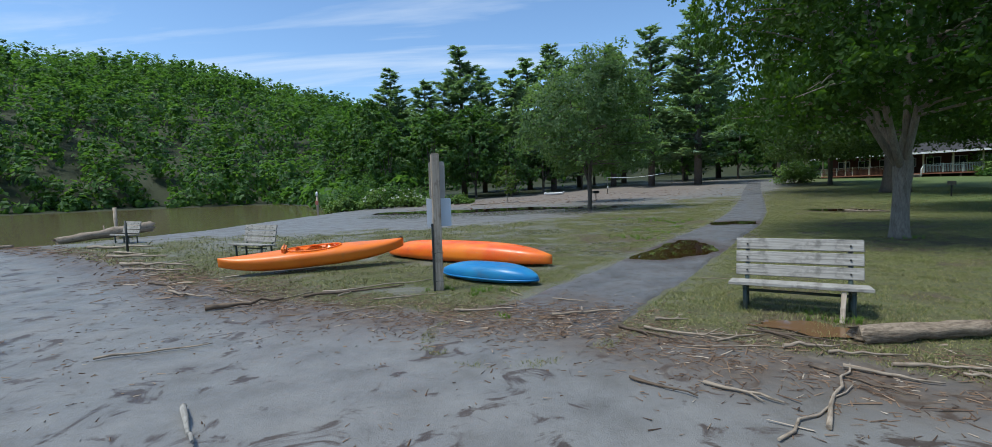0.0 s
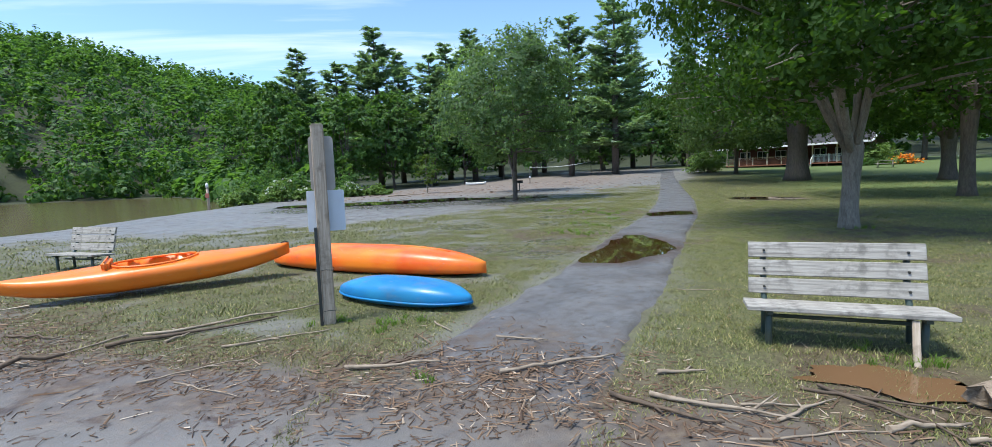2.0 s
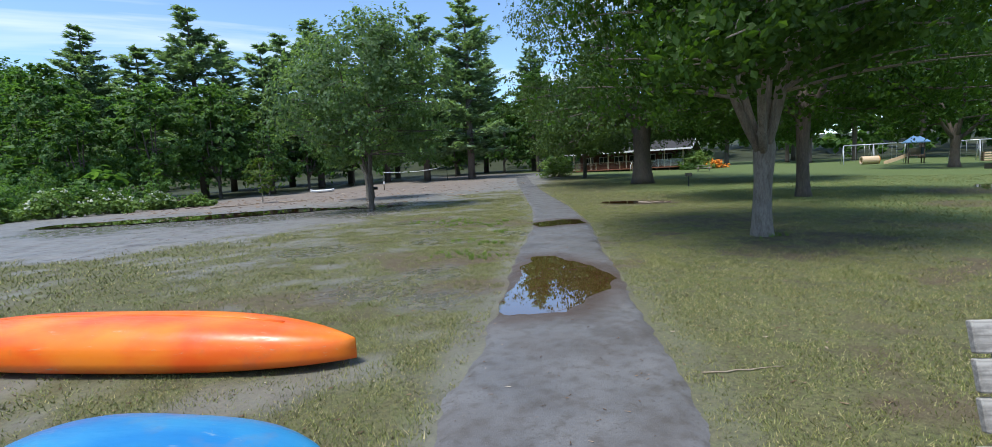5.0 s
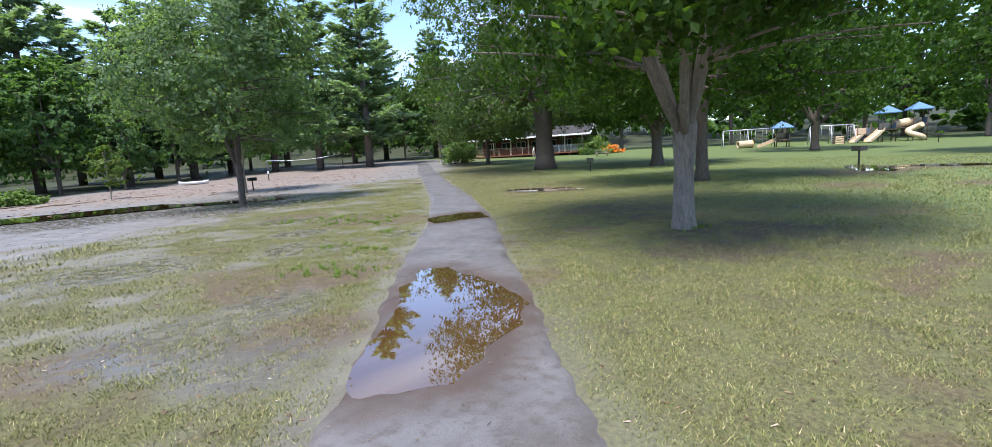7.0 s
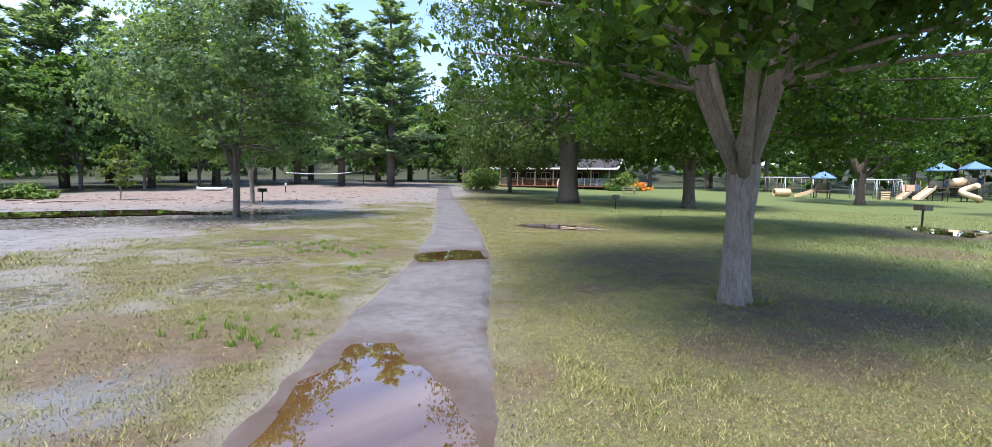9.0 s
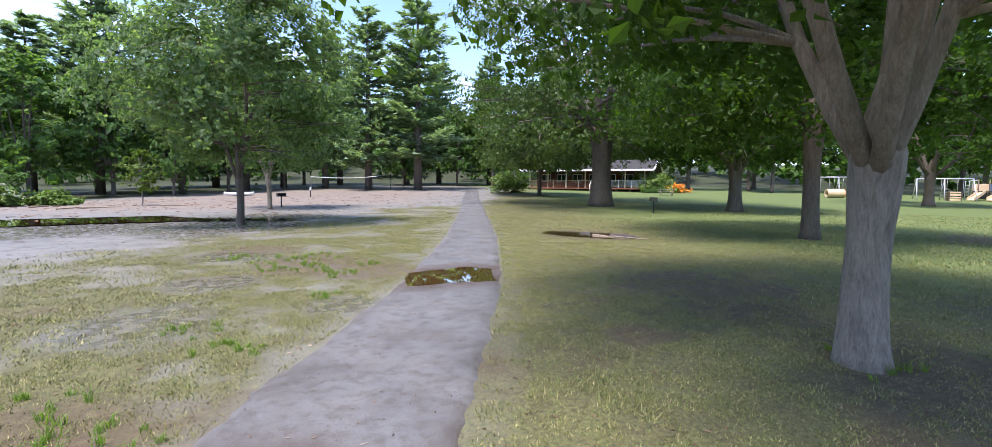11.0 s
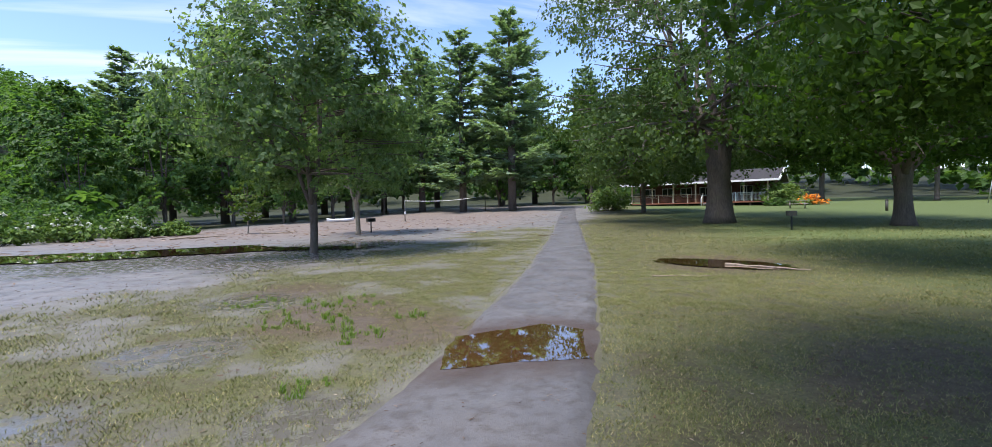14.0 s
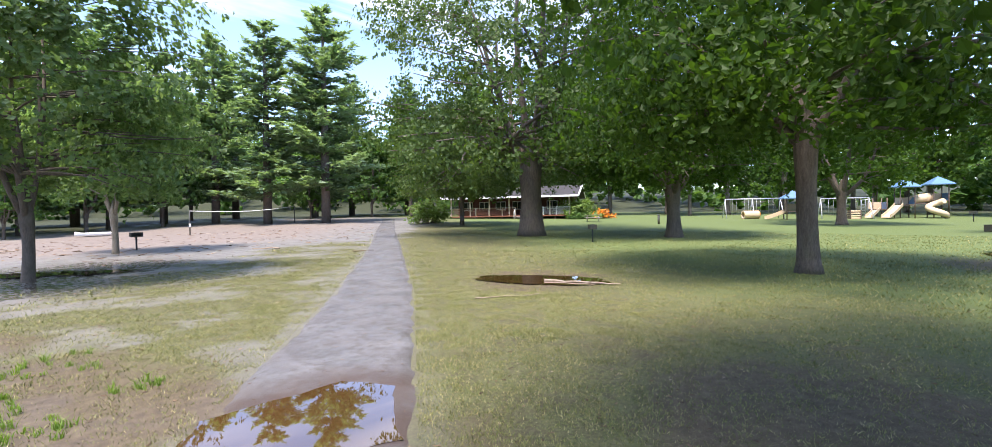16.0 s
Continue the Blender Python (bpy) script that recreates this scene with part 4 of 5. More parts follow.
def plastic(name, colour, second, scuff):
    a = Mat(name, colour, 0.35)
    n = a.noise(1.4, 4, 0.5, a.coord(True, (1, 2, 2)))
    col = a.mix(a.ramp(n, (0.4, 0.0), (0.65, 1.0)), colour, second)
    scr = a.noise(9, 6, 0.7, a.coord(True, (0.5, 3, 3)), 0.4)
    col = a.mix(a.ramp(scr, (0.62, 0.0), (0.7, 0.55)), col, scuff)
    dirt = a.noise(3.5, 6, 0.65)
    col = a.mix(a.ramp(dirt, (0.55, 0.0), (0.75, 0.3)), col, (0.25, 0.18, 0.12))
    a.colour(col)
    a.rough(a.ramp(scr, (0.4, 0.28), (0.7, 0.55)))
    return a.m


ORANGE = plastic("orange_plastic", (0.86, 0.185, 0.014), (0.90, 0.225, 0.02), (0.72, 0.36, 0.16))
ORANGE_RED = plastic("orange_red_plastic", (0.84, 0.105, 0.010), (0.88, 0.22, 0.015), (0.55, 0.42, 0.30))
BLUE = plastic("blue_plastic", (0.010, 0.17, 0.42), (0.03, 0.24, 0.46), (0.26, 0.38, 0.44))
DARK = painted("dark_inside", (0.03, 0.022, 0.02), 0.8, 0.2)


def hull(length, beam, depth, rocker=0.12, deck=0.07, cockpit=None, tail=0.0, blunt=2.6, keel=0.35):
    """A boat's skin as rings from stern to bow; z = 0 at the keel amidships. A cockpit is sunk into the deck."""
    bm = bmesh.new()
    n, m = 57, 28
    rings = []
    for i in range(n):
        s = -1 + 2 * i / (n - 1)
        w = beam / 2 * max(0.0, 1 - abs(s) ** blunt) ** 0.75 + 0.012
        low = rocker * abs(s) ** 3.2
        high = depth + tail * abs(s) ** 4 - 0.02 * s * s
        low = min(low, high - 0.05)
        ring = []
        for k in range(m):
            a = 2 * math.pi * k / m
            ca, sa = math.cos(a), math.sin(a)
            px = w * math.copysign(abs(ca) ** 0.72, ca)
            sheer = low + (high - low) * 0.72
            if sa < 0:
                pz = sheer - (sheer - low) * abs(sa) ** 0.62 * (1 - keel * 0.35 * (1 - abs(sa)))
            else:
                pz = sheer + (high - sheer + deck * (1 - s * s)) * abs(sa) ** 0.8
            if cockpit and sa > 0:
                c0, c1, half = cockpit
                t = ((s - (c0 + c1) / 2) / ((c1 - c0) / 2)) ** 2 + (px / half) ** 2
                if t < 1:
                    pz -= min(1.0, (1 - t) * 6) * (depth * 0.72)
            ring.append(bm.verts.new((s * length / 2, px, pz)))
        rings.append(ring)
    for a, b in zip(rings[:-1], rings[1:]):
        for k in range(m):
            f = bm.faces.new((a[k], b[k], b[(k + 1) % m], a[(k + 1) % m]))
            f.smooth = True
    bm.faces.new(rings[0])
    bm.faces.new(rings[-1][::-1])
    return bm


def place_between(a, b, roll=0.0, lift=0.0):
    """The pose whose x axis runs from a to b, at their middle."""
    a, b = Vector(a), Vector(b)
    d = (b - a).normalized()
    side = Vector((0, 0, 1)).cross(d).normalized()
    up = d.cross(side)
    m = Matrix((d, side, up)).transposed().to_4x4()
    m.translation = (a + b) / 2 + Vector((0, 0, lift))
    return m @ Matrix.Rotation(roll, 4, "X")


# sit-in kayak lying on its keel
a, b = Vector((-5.75, 9.95, 0.02)), Vector((-2.15, 11.15, 0.20))
K1 = thing("kayak", place_between(a, b, radians(8)), "orange plastic sit-in kayak, upright on the grass", "kayak", "kayaks")
L1 = (b - a).length
part("hull", hull(L1, 0.70, 0.33, 0.20, 0.07, (-0.30, 0.28, 0.23), 0.08, 2.2), ORANGE, K1)
rim = [(L1 / 2 * (-0.01 + 0.295 * math.cos(u)), 0.245 * math.sin(u), 0.385 + 0.02 * math.cos(u) ** 2) for u in np.linspace(0, 2 * math.pi, 33)]
part("cockpit_rim", tube(rim, 0.017, 6, cap=False), ORANGE, K1)
bm = box((0.09, 0.40, 0.26), (-0.62, 0, 0.38), 0.04, segments=3)
part("seat_back", bm, ORANGE, K1, "moulded orange seat back")
bm = box((0.5, 0.36, 0.05), (-0.30, 0, 0.10), 0.02, segments=2)
part("seat", bm, DARK, K1, "dark seat inside the cockpit")
part("emblem", box((0.22, 0.004, 0.05), (0.85, -0.29, 0.27), 0.001), GALVANISED, K1, "small grey emblem")
part("carry_handle", tube([(L1 / 2 - 0.12, 0, 0.39), (L1 / 2 - 0.06, 0, 0.42), (L1 / 2 - 0.01, 0, 0.38)], 0.012, 6), DARK_STEEL, K1)
# long kayak lying keel up
a, b = Vector((-2.75, 12.35, 0.0)), Vector((1.1, 9.74, 0.0))
K2 = thing("kayak", place_between(a, b, math.pi, 0.46), "orange-red plastic kayak lying upside down, scuffed", "kayak", "kayaks")
L2 = (b - a).length
part("hull", hull(L2, 0.80, 0.42, 0.22, 0.05, None, 0.0, 3.4), ORANGE_RED, K2)
part("keel_strip", tube([(-L2 * 0.36, 0, 0.077), (-L2 * 0.28, 0, 0.036), (-L2 * 0.15, 0, 0.005), (L2 * 0.15, 0, 0.005), (L2 * 0.28, 0, 0.036), (L2 * 0.36, 0, 0.077)], 0.016, 6), ORANGE_RED, K2)
part("emblem", box((0.03, 0.05, 0.004), (-L2 * 0.44, 0.10, 0.10), 0.001), GALVANISED, K2, "small blue-grey emblem")
# small boat lying keel up
a, b = Vector((-1.02, 9.18, 0.0)), Vector((0.66, 7.92, 0.0))
K3 = thing("kayak", place_between(a, b, math.pi, 0.325), "small blue plastic kayak lying upside down", "kayak", "kayaks")
L3 = (b - a).length
part("hull", hull(L3, 0.64, 0.28, 0.17, 0.05, None, 0.0, 3.0), BLUE, K3)
part("gunwale", tube([(L3 / 2 * s, 0.315 * max(0, 1 - abs(s) ** 3.0) ** 0.75 + 0.012, 0.235) for s in np.linspace(-1, 1, 25)], 0.016, 6), BLUE, K3)
part("gunwale", tube([(L3 / 2 * s, -0.315 * max(0, 1 - abs(s) ** 3.0) ** 0.75 - 0.012, 0.235) for s in np.linspace(-1, 1, 25)], 0.016, 6), BLUE, K3)
for k, dx in enumerate((0.0, 0.035, 0.065, 0.105, 0.14)):
    part("marking", box((0.018 + 0.006 * (k % 2), 0.006, 0.05), (L3 * 0.22 + dx, 0.287 - dx * 0.28, 0.19), 0.001), WHITE, K3, "white registration mark")


def rounded_plate(w, h, t, r=0.04):
    bm = bmesh.new()
    pts = []
    for cx, cz, a0 in ((w / 2 - r, h / 2 - r, 0), (-w / 2 + r, h / 2 - r, 90), (-w / 2 + r, -h / 2 + r, 180), (w / 2 - r, -h / 2 + r, 270)):
        pts += [(cx + r * math.cos(radians(a0 + k * 22.5)), cz + r * math.sin(radians(a0 + k * 22.5))) for k in range(5)]
    f = bm.faces.new([bm.verts.new((x, -t / 2, z)) for x, z in pts])
    ext = bmesh.ops.extrude_face_region(bm, geom=[f])
    bmesh.ops.translate(bm, verts=[v for v in ext["geom"] if isinstance(v, bmesh.types.BMVert)], vec=(0, t, 0))
    bmesh.ops.recalc_face_normals(bm, faces=bm.faces)
    return bm


def sign_post(at, turn):
    x, y = at
    root = thing("sign_post", pose(x, y, ground_at(x, y), 0, 0.4, turn), "weathered square timber post carrying two signs seen from behind", "sign post")
    part("post", box((0.13, 0.13, 2.35), (0, 0, 1.05), 0.012, segments=2), POST_WOOD, root)
    part("upper_sign", rounded_plate(0.26, 0.60, 0.012), SIGN_GREY, root, "tan sign plate with rounded corners", Matrix.Translation((0.035, 0.075, 1.80)))
    part("lower_sign", rounded_plate(0.40, 0.46, 0.012, 0.02), SIGN_WHITE, root, "white sign plate", Matrix.Translation((0.05, 0.078, 1.27)))
    part("stake", box((0.035, 0.02, 1.2), (-0.085, -0.062, 0.5), 0.004), DARK_STEEL, root, "thin black stake wired to the post")
    for z in (0.16, 0.62):
        part("wire", tube([(0.08 * math.cos(a) * 1.22 - 0.012, 0.08 * math.sin(a) * 1.22, z + 0.01 * math.sin(3 * a)) for a in np.linspace(0, 2 * math.pi, 13)], 0.004, 5, cap=False), DARK_STEEL, root)
    return root


sign_post((-0.97, 7.87), 14)


def log(name, a, b, ra, rb, mat, label, seed, knots=2, sides=14, category="log", group=""):
    rng = np.random.default_rng(seed)
    a, b = Vector(a), Vector(b)
    m = place_between(a, b)
    root = thing(name, m, label, category, group)
    l = (b - a).length
    n = 12
    pts, rad = [], []
    for k in range(n + 1):
        t = k / n
        pts.append(((t - 0.5) * l, rng.normal(0, ra * 0.10), rng.normal(0, ra * 0.05)))
        rad.append((ra * (1 - t) + rb * t) * rng.uniform(0.9, 1.1))
    bm = tube(pts, rad, sides)
    for v in bm.verts:
        w = 1 + 0.24 * (float(vnoise(v.co.x * 5, math.atan2(v.co.z, v.co.y) * 2 + 9, seed)) - 0.5) * 2
        v.co.y, v.co.z = v.co.y * w, v.co.z * w
    for v in list(bm.verts):
        if abs(abs(v.co.x) - l / 2) < l * 0.02:
            v.co.x += rng.normal(0, ra * 0.6)
    for k in range(knots):
        t, an = rng.uniform(0.15, 0.9), rng.uniform(0, 6.283)
        p = Vector(((t - 0.5) * l, 0, 0))
        d = Vector((rng.uniform(-0.3, 0.6), math.cos(an), abs(math.sin(an))))
        tube([p, p + d * ra * 1.5, p + d * ra * rng.uniform(1.7, 2.6)], [ra * 0.3, ra * 0.2, ra * 0.1], 6, bm)
    part("trunk", bm, mat, root)
    return root


log("fallen_log", (3.5, 4.63, 0.075), (4.85, 4.62, 0.09), 0.098, 0.066, BARK_LOG, "broken barked log stranded at the edge of the grass", 41, 1)
log("fallen_log", (-18.5, 20.3, 0.10), (-16.3, 23.0, 0.48), 0.15, 0.24, DRIFT, "long bleached driftwood trunk stranded on the shore", 42, 2)
for at, h, r, mat, label in (((-23.6, 30.1), 2.45, 0.11, POST_WOOD, "old wooden post standing in the shallows"), ((-11.55, 15.1), 1.05, 0.035, DARK_STEEL, "thin dark metal post by the wrack line"), ((-15.2, 41.5), 1.7, 0.10, POST_WOOD, "weathered post with a small faded sign")):
    x, y = at
    root = thing("post", pose(x, y, ground_at(x, y)), label, "post")
    part("shaft", tube([(0, 0, -0.3), (0.01, 0, h * 0.5), (0, 0.01, h)], [r, r * 0.97, r * 0.9], 9), mat, root)
    if h == 1.7:
        part("sign", rounded_plate(0.26, 0.34, 0.02), painted("faded_red", (0.42, 0.13, 0.09), 0.6), root, "faded red plate", Matrix.Translation((0, -0.115, 1.1)))
        part("cap", tube([(0, 0, 1.7), (0, 0, 1.95), (0, 0, 2.05)], [0.12, 0.1, 0.03], 9), WHITE, root, "pale cap")

# ---- far things on the lawn and flat ----
PLAY_TAN = painted("tan_plastic", (0.62, 0.47, 0.30), 0.5, 0.2, (0.4, 0.3, 0.2))
PLAY_BLUE = painted("blue_metal", (0.10, 0.21, 0.36), 0.45, 0.2, (0.2, 0.25, 0.3))
PLAY_BROWN = painted("brown_steel", (0.10, 0.065, 0.045), 0.5, 0.2)
TIMBER = painted("stained_timber", (0.26, 0.10, 0.055), 0.7, 0.5, (0.16, 0.07, 0.045))
CREAM = painted("cream_trim", (0.62, 0.50, 0.36), 0.7, 0.3, (0.4, 0.3, 0.2))
SIDING = painted("dark_red_siding", (0.13, 0.045, 0.03), 0.7, 0.5, (0.07, 0.03, 0.025))
SHINGLE = painted("grey_shingles", (0.045, 0.042, 0.042), 0.85, 0.6, (0.03, 0.03, 0.03), scale=3)
GLASS = Mat("window_glass", (0.03, 0.035, 0.04), 0.08).m


def grill(at, turn, label):
    x, y = at
    root = thing("grill", pose(x, y, ground_at(x, y), 0, 0, turn), label, "grill", "pedestal grills")
    part("pedestal", tube([(0, 0, -0.15), (0, 0, 0.74)], 0.045, 10), DARK_STEEL, root)
    bm = bmesh.new()
    box((0.55, 0.42, 0.02), (0, 0, 0.75), 0.0, bm)
    box((0.55, 0.015, 0.24), (0, 0.205, 0.87), 0.0, bm)
    box((0.015, 0.40, 0.24), (-0.27, 0, 0.87), 0.0, bm)
    box((0.015, 0.40, 0.24), (0.27, 0, 0.87), 0.0, bm)
    part("firebox", bm, DARK_STEEL, root)
    bm = bmesh.new()
    for k in range(9):
        tube([(-0.25, -0.2 + 0.048 * k, 0.93), (0.25, -0.2 + 0.048 * k, 0.93)], 0.007, 4, bm)
    part("grate", bm, DARK_STEEL, root)
    return root


grill((32.2, 15.6), 60, "black steel pedestal grill on the mown lawn")
grill((29.4, 31.3), 50, "black steel pedestal grill near the big tree")
grill((9.9, 47.8), 10, "black steel pedestal grill on the silt flat")
grill((72.7, 19.7), 80, "black steel pedestal grill near the playground")


def picnic_table(at, turn, label, mat):
    x, y = at
    root = thing("picnic_table", pose(x, y, ground_at(x, y), 0, 0, turn), label, "picnic table")
    for k in range(5):
        part("top_board", box((1.9, 0.14, 0.04), (0, -0.3 + 0.15 * k, 0.75), 0.005), mat, root)
    for sy in (-0.72, 0.72):
        part("seat_board", box((1.9, 0.25, 0.04), (0, sy, 0.45), 0.005), mat, root)
    for sx in (-0.65, 0.65):
        bm = bmesh.new()
        tube([(sx, -0.6, -0.05), (sx, -0.22, 0.73)], 0.04, 4, bm)
        tube([(sx, 0.6, -0.05), (sx, 0.22, 0.73)], 0.04, 4, bm)
        part("leg_frame", bm, mat, root)
        part("cross_beam", box((0.04, 1.55, 0.09), (sx + 0.03, 0, 0.39), 0.004), mat, root)
    return root


picnic_table((52.0, 49.0), 125, "grey picnic table beside a flower bed", GREY_WOOD)
picnic_table((-6.6, 64.5), 20, "dark picnic table at the end of the shrubs", DRIFT_DARK)


def volleyball_net(a, b):
    (ax, ay), (bx, by) = a, b
    za, zb = float(ground_z(ax, ay)), float(ground_z(bx, by))
    root = thing("volleyball_net", pose(0, 0, 0), "slack volleyball net with white top tape between two posts", "net")
    A, B = Vector((ax, ay, za)), Vector((bx, by, zb))
    for p in (A, B):
        part("post", tube([p + Vector((0, 0, -0.3)), p + Vector((0, 0, 2.2))], 0.05, 8), DARK_STEEL, root)

    def sag(t, h):
        return A.lerp(B, t) + Vector((0, 0, h - 0.30 * math.sin(t * math.pi)))

    part("top_tape", tube([sag(k / 16, 2.12) for k in range(17)], 0.05, 6, squash=0.3), WHITE, root, "white top tape")
    bm = bmesh.new()
    for h in (1.25, 1.5, 1.75, 1.95):
        tube([sag(k / 16, h) for k in range(17)], 0.006, 3, bm, cap=False)
    for k in range(1, 60):
        tube([sag(k / 60, 1.25), sag(k / 60, 2.1)], 0.004, 3, bm, cap=False)
    part("mesh", bm, DARK_STEEL, root, "dark cord mesh")
    part("pad", box((0.16, 0.16, 0.3), A + Vector((0, -0.06, 0.85)), 0.02), WHITE, root, "white pad on the post")


volleyball_net((14.9, 64.4), (28.2, 77.5))

gz0 = float(ground_z(8.6, 71.0))
B1 = thing("canoe", pose(8.6, 71.0, gz0 + 0.02, 4, 0, 8), "pale grey canoe drawn up under the pines", "boat")
part("hull", hull(3.0, 0.85, 0.34, 0.10, 0.02, (-0.82, 0.82, 0.36), 0.14, 2.2), WHITE, B1)
part("thwart", box((0.12, 0.72, 0.03), (0, 0, 0.29), 0.005), POST_WOOD, B1)


def railing(root, a, b, z, h, mat, infill, gap=0.14, every=1.9):
    a, b = Vector((*a, z)), Vector((*b, z))
    d = b - a
    n = max(1, round(d.length / every))
    ang = math.atan2(d.y, d.x)
    turn = Matrix.Rotation(ang, 4, "Z")
    for k in range(n + 1):
        part("rail_post", box((0.1, 0.1, h + 0.1), (0, 0, (h + 0.1) / 2), 0.008), mat, root, m=Matrix.Translation(a + d * k / n) @ turn)
    mid = Matrix.Translation((a + b) / 2) @ turn
    part("top_rail", box((d.length, 0.14, 0.05), (0, 0, h), 0.006), mat, root, m=mid)
    count = int(d.length / gap)
    me = bpy.data.meshes.new("baluster")
    bm = box((0.05, 0.04, h - 0.14))
    bm.to_mesh(me)
    bm.free()
    for k in range(count):
        mesh_part("baluster", me, infill, root, m=mid @ Matrix.Translation((-d.length / 2 + gap * (k + 0.5), 0.035, h / 2 + 0.03)))


def pavilion():
    """A park building with a railed deck, in its own frame: x along the front, -y towards the lake."""
    cx, cy = 53.5, 64.5
    root = thing("pavilion", pose(cx, cy, float(ground_z(50, 64)) - 0.05, 0, 0, -55), "dark red park building with railed wooden deck and low gable roof", "building")
    part("deck", box((17.0, 4.0, 0.16), (0, 0.2, 0.42), 0.01), TIMBER, root)
    for k in range(10):
        part("deck_pier", box((0.16, 0.16, 0.5), (-8.3 + 1.84 * k, -1.6, 0.09), 0.01), PLAY_BROWN, root)
    part("wall", box((17.0, 6.0, 3.0), (0, 5.2, 1.9), 0.01), SIDING, root)
    for k in range(6):
        x = -7.0 + 2.5 * k
        w = part("window", box((1.5, 0.08, 1.2), (x, 2.17, 1.95), 0.01), WHITE, root, "white window frame")
        for sx in (-0.36, 0.36):
            part("pane", box((0.62, 0.02, 1.02), (x + sx, 2.122, 1.95)), GLASS, w)
    d = part("door", box((1.0, 0.1, 2.05), (7.6, 2.16, 1.55), 0.01), WHITE, root, "white door")
    part("door_handle", tube([(7.25, 2.08, 1.5), (7.25, 2.02, 1.5), (7.35, 2.02, 1.5)], 0.02, 6), DARK_STEEL, d)
    for x in (-8.3, -5.5, -2.7, 0.1, 2.9, 5.7, 8.3):
        part("porch_post", box((0.16, 0.16, 2.6), (x, -1.6, 1.8), 0.01), CREAM, root)
    bm = bmesh.new()
    for s in (-1, 1):
        pts = [(-9.6, 3.6, 4.7), (9.6, 3.6, 4.7), (9.6, 3.6 + s * 6.2, 3.1), (-9.6, 3.6 + s * 6.2, 3.1)]
        top = [bm.verts.new(p) for p in pts]
        low = [bm.verts.new((p[0], p[1], p[2] - 0.18)) for p in pts]
        bm.faces.new(top)
        bm.faces.new(low[::-1])
        for i in range(4):
            bm.faces.new((top[i], low[i], low[(i + 1) % 4], top[(i + 1) % 4]))
    bmesh.ops.recalc_face_normals(bm, faces=bm.faces)
    part("roof", bm, SHINGLE, root, "grey shingled gable roof")
    part("fascia", box((19.2, 0.06, 0.24), (0, -2.64, 2.98), 0.005), WHITE, root, "white eaves board")
    for sx in (-9.62, 9.62):
        bm = bmesh.new()
        tube([(sx, -2.62, 3.02), (sx, 3.6, 4.62)], 0.13, 4, bm)
        tube([(sx, 9.82, 3.02), (sx, 3.6, 4.62)], 0.13, 4, bm)
        part("bargeboard", bm, WHITE, root)
    bm = bmesh.new()
    for sx in (-8.45, 8.45):
        f = [bm.verts.new((sx, y, z)) for y, z in ((2.25, 3.35), (8.15, 3.35), (3.6, 4.5))]
        g = [bm.verts.new((sx - math.copysign(0.1, sx), v.co.y, v.co.z)) for v in f]
        bm.faces.new(f)
        bm.faces.new(g[::-1])
        for i in range(3):
            bm.faces.new((f[i], f[(i + 1) % 3], g[(i + 1) % 3], g[i]))
    bmesh.ops.recalc_face_normals(bm, faces=bm.faces)
    part("gable", bm, SIDING, root)
    railing(root, (-8.4, -1.7), (1.0, -1.7), 0.5, 1.05, CREAM, TIMBER)
    railing(root, (3.0, -1.7), (8.4, -1.7), 0.5, 1.05, WHITE, GALVANISED)
    for k in range(3):
        part("step", box((1.9, 0.34, 0.05), (2.0, -2.0 - 0.3 * k, 0.33 - 0.17 * k), 0.006), GREY_WOOD, root)
    for sx in (1.02, 2.98):
        part("stair_rail", tube([(sx, -1.75, 1.5), (sx, -2.75, 0.95), (sx, -2.75, -0.1)], 0.05, 6), WHITE, root)
    for x in (-7.2, -5.6, -1.2):
        part("porch_table", box((0.9, 0.7, 0.06), (x, -0.4, 1.2), 0.01), PLAY_TAN, root)
        part("table_base", tube([(x, -0.4, 0.5), (x, -0.4, 1.18)], 0.06, 8), PLAY_BROWN, root)


pavilion()
bush("shrub", (37.9, 61.6), 3.2, 2.8, 3.0, LEAF_BUSH, "grey-green rounded shrub at the corner of the deck", 340, 5200, 0.16)
bush("shrub", (59.4, 57.0), 3.4, 2.6, 3.6, LEAF_BUSH, "large variegated shrub beside the building", 341, 6500, 0.18)
bush("shrub", (57.0, 55.0), 1.9, 1.2, 0.9, LEAF_FAR_HAZE, "low clipped green shrub by the flower bed", 342, 3000, 0.14)
bush("flower_bed", (59.6, 55.0), 2.6, 1.6, 1.0, LEAF_BUSH, "bed of bright orange lilies", 343, 2600, 0.16, PETAL_ORANGE, "flowers")
bush("flower_bed", (60.6, 54.0), 1.8, 1.3, 1.2, PETAL_ORANGE, "dense clump of orange and yellow lilies", 344, 1500, 0.15, None, "flowers")


